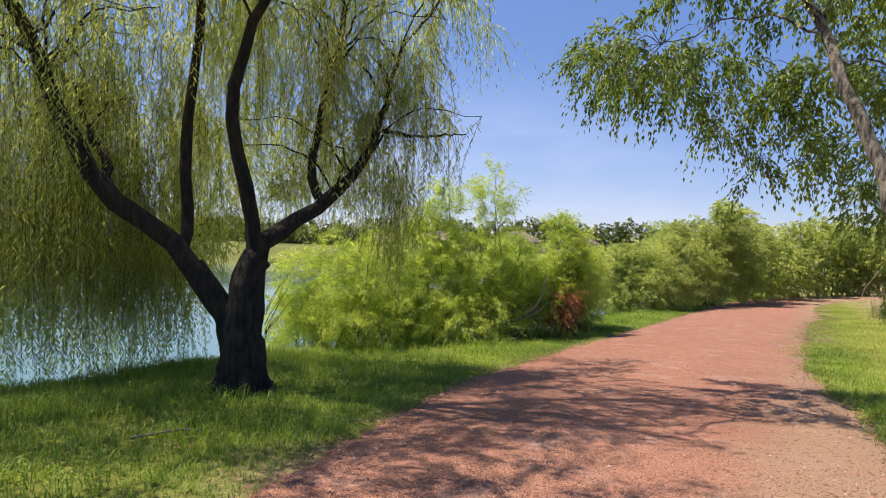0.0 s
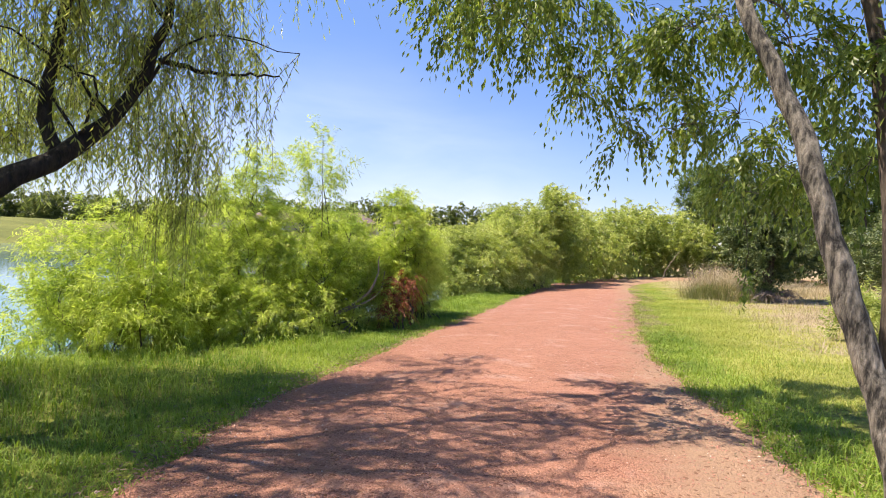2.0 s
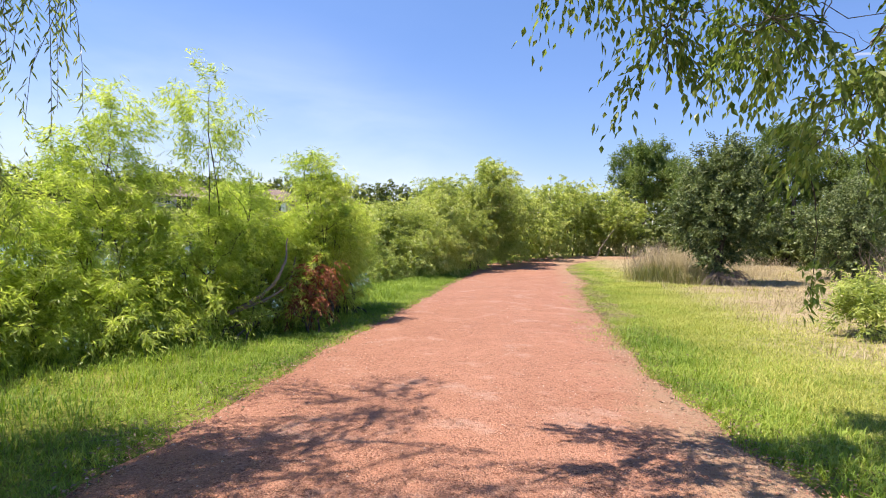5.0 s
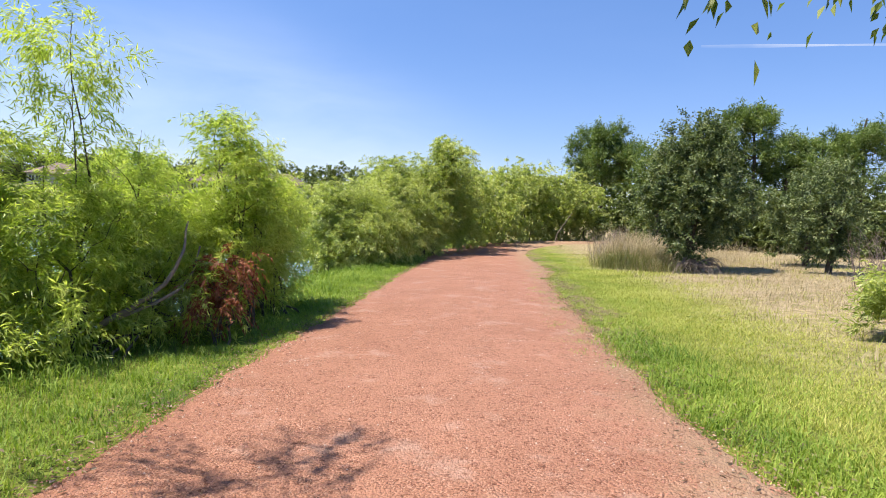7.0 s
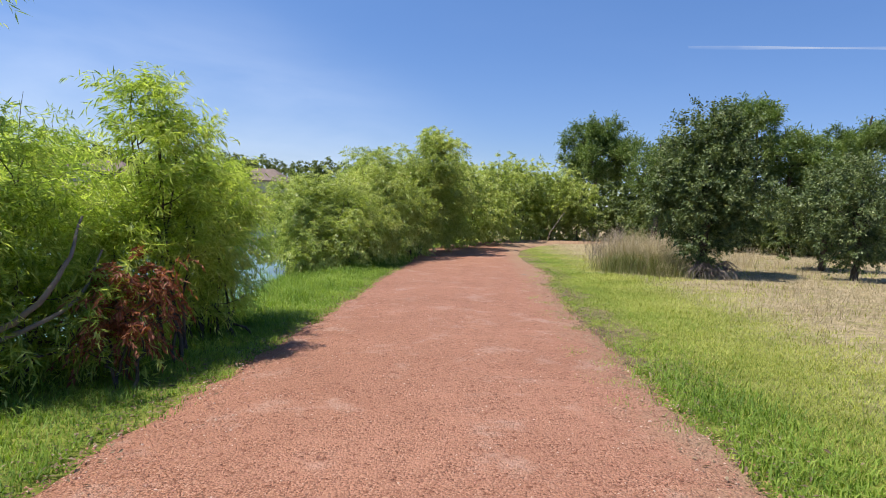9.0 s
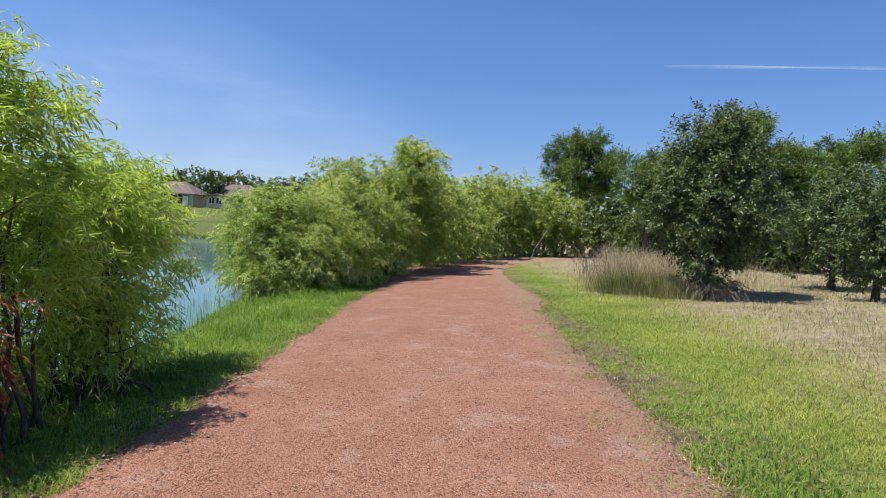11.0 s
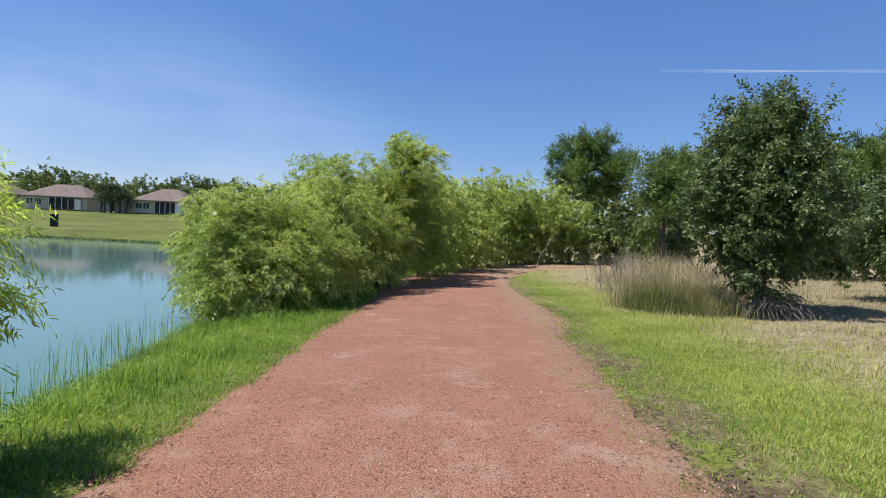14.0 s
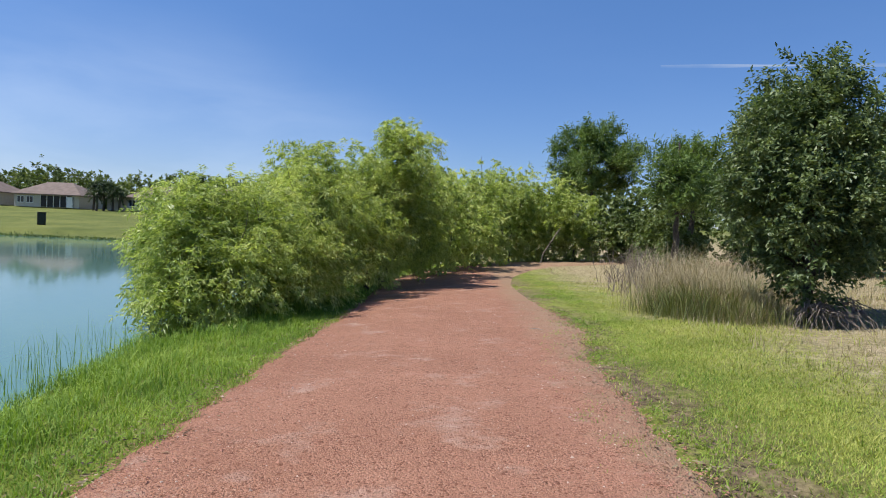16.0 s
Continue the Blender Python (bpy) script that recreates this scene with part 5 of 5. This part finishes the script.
    for pick, mat, lb in ((lush, M_GRASS, "dense short green turf beside the path"), (~lush, M_OLIVE, "dense short yellow-green turf beside the path")):
        q = mk & pick
        m = int(q.sum())
        v, f = blades(rng, x[q], y[q], rng.uniform(0.025, 0.075, m), rng.uniform(0.006, 0.012, m), 1.0, False)
        stuff("turf", v, f, mat, lb, "grass")
    # short fringe along the lake side edge, ragged over the gravel
    n = 60000
    s = rng.uniform(-5, 27, n)
    el, er = path_edges_at(s)
    r = el - 1.0 + 1.25 * rng.uniform(0, 1, n) ** 0.8
    x, y = to_xy(r, s)
    clump = np.sin(x * 3.9 + 1.7 * np.sin(y * 3.3)) * np.sin(y * 4.4 + 1.3 * np.sin(x * 2.9))
    mk = (np.hypot(x - 0.3, y - 4.6) > 1.1 * rng.uniform(0, 1, n)) & (r < el - 0.05) | (np.hypot(x - 0.3, y - 4.6) > 0.9) & (clump + rng.normal(0, 0.3, n) > 0.1 + 2.2 * (r - el))
    m = int(mk.sum())
    v, f = blades(rng, x[mk], y[mk], rng.uniform(0.025, 0.085, m) * (1 + 0.5 * clump[mk]), rng.uniform(0.006, 0.011, m), 0.9, False)
    v[:, 2] += 0.012
    stuff("edge_grass", v, f, M_GRASS, "short ragged grass along the lake side path edge", "grass")
    # sparse tufts spreading onto the gravel
    n = 14000
    s = rng.uniform(6, 24, n)
    el, er = path_edges_at(s)
    r = er + 0.1 - 0.95 * rng.uniform(0, 1, n) ** 1.6
    x, y = to_xy(r, s)
    mk = np.sin(x * 4.3 + 1.7 * np.sin(y * 3.1)) * np.sin(y * 4.9 + 1.3 * np.sin(x * 2.7)) + rng.normal(0, 0.25, n) > 0.25 + 0.45 * (er - r)
    v, f = blades(rng, x[mk], y[mk], rng.uniform(0.02, 0.06, int(mk.sum())), rng.uniform(0.005, 0.009, int(mk.sum())), 0.9, False)
    v[:, 2] += 0.035
    stuff("edge_grass", v, f, M_GRASS, "sparse grass tufts creeping onto the gravel", "grass")
    # the lush strip that hugs the path
    x, y, r, s, e = scatter(rng, 60000, 1.9, 4.0, -4, 22, 1.25)
    mk = (rng.uniform(0, 1, len(x)) > smooth01(6.5, 10.5, s + 1.2 * np.sin(x * 2.9))) & (e < 0.45 + 0.55 * rng.uniform(0, 1, len(x))) & ~((np.sin(s * 1.3 + 0.6) + 0.6 * np.sin(s * 3.1) > 0.45 - 1.0 * smooth01(7, 13, s)) & (s > 8))
    v, f = blades(rng, x[mk], y[mk], rng.uniform(0.05, 0.14, int(mk.sum())), rng.uniform(0.006, 0.012, int(mk.sum())), 1.15)
    stuff("grass", v, f, M_GRASS, "longer lush green grass hugging the path", "grass")
    x, y, r, s, e = scatter(rng, 90000, 5, 30, -6, 45)
    clump = np.sin(x * 1.9 + 1.7 * np.sin(y * 1.3)) * np.sin(y * 2.3 + 1.3 * np.sin(x * 1.1))
    mk = clump + rng.normal(0, 0.35, len(x)) > 0.15 - 0.1 * (r - 5)
    x, y, clump = x[mk], y[mk], clump[mk]
    L = rng.uniform(0.06, 0.2, len(x)) * (1 + 0.5 * clump)
    v, f = blades(rng, x, y, L, rng.uniform(0.008, 0.018, len(x)), 0.8, False)
    stuff("dry_grass", v, f, M_DRY, "knee-high straw-coloured meadow grass", "grass")
    x, y, r, s, e = scatter(rng, 26000, 4.5, 16, -4, 36)
    clump = np.sin(x * 1.3 + 1.1 * np.sin(y * 0.9)) * np.sin(y * 1.6 + 1.3 * np.sin(x * 0.8))
    mk = clump + rng.normal(0, 0.2, len(x)) > 0.45
    m = int(mk.sum())
    v, f = blades(rng, x[mk], y[mk], rng.uniform(0.08, 0.24, m), rng.uniform(0.008, 0.016, m), 0.6, False)
    stuff("meadow_grass", v, f, M_OLIVE, "patches of green weeds in the dry meadow", "grass")


build_grass()


def tussock(seed, x, y, n, spread, h, label, material=M_DRY, width=0.008):
    rng = np.random.default_rng(seed)
    px, py = x + rng.normal(0, spread, n), y + rng.normal(0, spread, n)
    v, f = blades(rng, px, py, h * rng.uniform(0.3, 1.15, n), width * rng.uniform(0.5, 1.2, n), 0.9)
    ob = thing("tussock", x, y, hz(x, y), label, "grass clump", "tall grass clumps")
    tagged(part_mesh("blade_mass", np_mesh("blade_mass", v, f, material), ob), kind="stuff")


TALL = "clump of tall bleached grass beside the oak"
for i, (x, y, n, sp, h) in enumerate([(17.7, 26.4, 1100, 0.4, 1.3), (17.8, 27.6, 900, 0.5, 1.35), (18.2, 25.9, 800, 0.4, 0.9), (18.5, 28.2, 1100, 0.6, 1.8), (20.2, 29.2, 900, 0.8, 1.7), (17.5, 25.5, 500, 0.4, 0.6), (22.6, 31.6, 800, 1.0, 1.5), (25.2, 36.0, 800, 1.0, 1.4), (21.7, 27.7, 700, 0.9, 0.9), (24.5, 29.3, 700, 1.2, 1.1)]):
    tussock(120 + i, x, y, n, sp, h, TALL)
for i, (x, y, n, sp, h) in enumerate([(17.4, 26.0, 1100, 0.5, 0.8), (17.2, 26.9, 1100, 0.4, 0.75), (18.0, 25.3, 700, 0.5, 0.5), (17.9, 26.9, 800, 0.6, 0.9), (19.2, 27.6, 700, 0.6, 1.0)]):
    tussock(140 + i, x, y, n, sp, h, "clump of green weeds among the tall grass", M_WEED, 0.014)


# ---------------------------------------------------------------- small things
def twig_shrub(seed, x, y, n, spread, h, label):
    """A leafless shrub: many thin crooked stems."""
    rng = np.random.default_rng(seed)
    z = hz(x, y)
    ob = thing("dry_shrub", x, y, z, label, "shrub", "leafless shrubs")
    out = []
    for _ in range(n):
        b = np.array([x + rng.normal(0, spread * 0.5), y + rng.normal(0, spread * 0.5), z - 0.05])
        d = np.array([rng.normal(0, 0.3), rng.normal(0, 0.3), 1.0]) * h * rng.uniform(0.5, 1.1)
        p, rad = limb(rng, [b, b + d * 0.5 + rng.normal(0, 0.06, 3), b + d], 0.013, 0.004, 7, 0.04)
        out.append((p, rad))
        for _ in range(3):
            q = p[rng.integers(2, 6)]
            e = np.array([rng.normal(0, 0.4), rng.normal(0, 0.4), 0.6]) * h * 0.4
            out.append(limb(rng, [q, q + e * 0.5, q + e], 0.007, 0.003, 5, 0.03))
    add_wood("stem", out, M_TWIG, ob, 4)


DRYL = "leafless grey-brown shrub of thin upright stems"
for i, (x, y, n, sp, h) in enumerate([(19.3, 18.2, 34, 0.8, 1.6), (20.4, 17.4, 30, 0.8, 1.6), (21.4, 16.5, 26, 0.8, 1.5), (20.3, 32.4, 30, 0.8, 1.4), (21.8, 33.3, 26, 0.8, 1.5), (23.4, 36.6, 24, 0.9, 1.4), (25.8, 38.6, 24, 0.9, 1.5)]):
    twig_shrub(160 + i, x, y, n, sp, h, DRYL)


def brush_pile(seed, x, y, n):
    rng = np.random.default_rng(seed)
    z = hz(x, y)
    ob = thing("brush_pile", x, y, z, "skirt of dead drooping sticks at the foot of the oak", "brush pile")
    out = []
    for _ in range(n):
        a, reach = rng.uniform(0, 6.28), rng.uniform(0.35, 1.0)
        b = np.array([x + rng.normal(0, 0.12), y + rng.normal(0, 0.12), z + rng.uniform(0.3, 0.6)])
        e = b + np.array([math.cos(a), math.sin(a), 0]) * reach
        e[2] = hz(e[0], e[1]) + 0.015
        out.append(limb(rng, [b, b * 0.45 + e * 0.55 + np.array([0, 0, 0.10]), e], 0.012, 0.005, 7, 0.04))
    add_wood("stick_mass", out, M_TWIG, ob, 4)


brush_pile(170, 18.35, 24.35, 70)
brush_pile(171, 19.1, 24.3, 50)


def reeds(seed, x, y, n):
    rng = np.random.default_rng(seed)
    px, py = x + rng.normal(0, 0.5, n), y + rng.normal(0, 0.9, n)
    ob = thing("reeds", x, y, WATER, "thin green reeds standing in the shallow water", "reeds", "shore reeds")
    v, f = blades(rng, px, py, rng.uniform(0.4, 0.95, n), np.full(n, 0.008), 0.3)
    tagged(part_mesh("reed_mass", np_mesh("reed_mass", v, f, M_GRASS), ob), kind="stuff")


for i, (x, y, n) in enumerate([(4.85, 27.6, 40), (4.5, 25.6, 55), (4.15, 24.0, 50), (3.7, 22.2, 40), (4.7, 26.6, 40)]):
    reeds(180 + i, x, y, n)


def stick(seed, a, b, rad, label, material=M_TWIG):
    rng = np.random.default_rng(seed)
    ob = thing("stick", a[0], a[1], hz(*a), label, "stick")
    p = [(a[0], a[1], hz(*a) + rad + 0.015), ((a[0] + b[0]) / 2, (a[1] + b[1]) / 2 + 0.02, hz((a[0] + b[0]) / 2, (a[1] + b[1]) / 2) + rad + 0.035), (b[0], b[1], hz(*b) + rad + 0.015)]
    add_wood("wood", [limb(rng, p, rad, rad * 0.6, 9, 0.01)], material, ob, 6)


stick(190, (-1.57, 5.19), (-1.1, 5.55), 0.018, "bleached fallen stick lying in the grass")
stick(191, (12.70, 26.05), (12.92, 25.88), 0.014, "short pale stick lying on the gravel")


def loose_stones():
    """Chips lying loose on the gravel, thickest along the edges."""
    rng = np.random.default_rng(31)
    n = 30000
    s = -5 + 31 * rng.uniform(0, 1, n)
    el, er = path_edges_at(s)
    side = rng.uniform(0, 1, n)
    off = np.abs(rng.normal(0, 0.55, n))
    r = np.where(side < 0.27, el + off, np.where(side < 0.54, er - off, el + (er - el) * rng.uniform(0, 1, n)))
    x, y = to_xy(r, s)
    u = np.clip(np.minimum(r - el, er - r) / (er - el), 0, 1)
    z = height(x, y) + 0.012 + 0.05 * np.minimum(u * 2.4, 1) ** 0.6
    base = np.array([(1, 0, 0), (-0.5, 0.87, 0), (-0.5, -0.87, 0), (0.1, 0.1, 0.75)])
    tri = np.array([(0, 1, 3), (1, 2, 3), (2, 0, 3)])
    size = rng.uniform(0.005, 0.013, n) * np.where(rng.uniform(0, 1, n) < 0.06, 1.7, 1)
    a = rng.uniform(0, 6.28, n)
    c, sn = np.cos(a), np.sin(a)
    jit = base[None] * (1 + rng.normal(0, 0.2, (n, 4, 3)))
    P = np.stack([jit[..., 0] * c[:, None] - jit[..., 1] * sn[:, None], jit[..., 0] * sn[:, None] + jit[..., 1] * c[:, None], jit[..., 2]], -1) * size[:, None, None] + np.stack([x, y, z], 1)[:, None]
    pale = rng.uniform(0, 1, n) < 0.10
    for mk, mat, lb in ((pale, M_PALESTONE, "scattered pale stone chips on the path"), (~pale, M_STONE, "scattered reddish stone chips on the path")):
        q = P[mk]
        f = (np.arange(len(q))[:, None, None] * 4 + tri[None]).reshape(-1, 3)
        stuff("loose_stones", q.reshape(-1, 3), f, mat, lb, "gravel")


loose_stones()


def leaf_litter():
    rng = np.random.default_rng(33)
    n = 5200
    s = rng.uniform(-4, 24, n)
    el, er = path_edges_at(s)
    right = rng.uniform(0, 1, n) < 0.6
    r = np.where(right, er + rng.normal(0.05, 0.28, n), el + rng.normal(-0.02, 0.25, n))
    x, y = to_xy(r, s)
    P = np.stack([x, y, height(x, y) + rng.uniform(0.02, 0.05, n)], 1)
    a = rng.uniform(0, 6.28, n)
    D = np.stack([np.cos(a), np.sin(a), rng.normal(0, 0.2, n)], 1)
    v, f = leaf_arrays(P, D, np.array([0, 0, 1.0]) + rng.normal(0, 0.3, (n, 3)), rng.uniform(0.03, 0.08, n), rng.uniform(0.01, 0.025, n))
    stuff("leaf_litter", v, f, M_LITTER, "dry brown leaves and bits along the path edges", "litter")


leaf_litter()


def shore_fringe():
    """Rank dark grass along the far water's edge."""
    rng = np.random.default_rng(41)
    seg = LAKE[12:20]
    P = []
    for a, b in zip(seg[:-1], seg[1:]):
        n = int(np.linalg.norm(b - a) * 70)
        P.append(a + (b - a) * rng.uniform(0, 1, n)[:, None] + rng.normal(0, 0.5, (n, 2)))
    P = np.concatenate(P)
    n = len(P)
    v, f = blades(rng, P[:, 0], P[:, 1], rng.uniform(0.1, 0.42, n), np.full(n, 0.08), 0.9)
    stuff("shore_grass", v, f, M_MID, "rank dark-green grass fringing the far shore", "grass")


shore_fringe()


def contrail():
    """A thin aircraft trail high in the sky."""
    m, n, l, bsdf = nodes_of("thin_vapour")
    em = n.new("ShaderNodeEmission")
    em.inputs["Color"].default_value, em.inputs["Strength"].default_value = (0.86, 0.92, 1.0, 1), 0.62
    tr = n.new("ShaderNodeBsdfTransparent")
    co = n.new("ShaderNodeTexCoord")
    sx = n.new("ShaderNodeSeparateXYZ")
    l.new(co.outputs["Generated"], sx.inputs[0])
    edge = ramp(n, [(0.0, (0, 0, 0)), (0.5, (1, 1, 1)), (1.0, (0, 0, 0))])
    l.new(sx.outputs["Z"], edge.inputs["Fac"])
    nz = noise_tex(n, l, 0.004, 4.0, 0.6)
    rr = ramp(n, [(0.35, (0.12, 0.12, 0.12)), (0.7, (0.6, 0.6, 0.6))])
    l.new(nz.outputs["Fac"], rr.inputs["Fac"])
    mm = n.new("ShaderNodeMath")
    mm.operation = "MULTIPLY"
    l.new(edge.outputs["Color"], mm.inputs[0])
    l.new(rr.outputs["Color"], mm.inputs[1])
    ms = n.new("ShaderNodeMixShader")
    l.new(mm.outputs[0], ms.inputs["Fac"])
    l.new(tr.outputs[0], ms.inputs[1])
    l.new(em.outputs[0], ms.inputs[2])
    l.new(ms.outputs[0], n["Material Output"].inputs["Surface"])
    k = 24
    a, b = np.array(TRAIL[0]), np.array(TRAIL[1])
    u = np.linspace(0, 1, k)[:, None]
    mid = a + (b - a) * u
    w = 5.5 + 2.0 * np.sin(u * 9)
    v = np.stack([mid - np.array([0, 0, 1]) * w, mid + np.array([0, 0, 1]) * w], 1).reshape(-1, 3)
    i = np.arange(k - 1)[:, None] * 2
    f = i + np.array([[0, 2, 3, 1]])
    tagged(new("backdrop", np_mesh("backdrop", v, f, m)), "thin white vapour trail in the blue sky", "vapour trail", "", "structure")


TRAIL = [(1744, 2019, 703), (2719, 1621, 754)]
contrail()
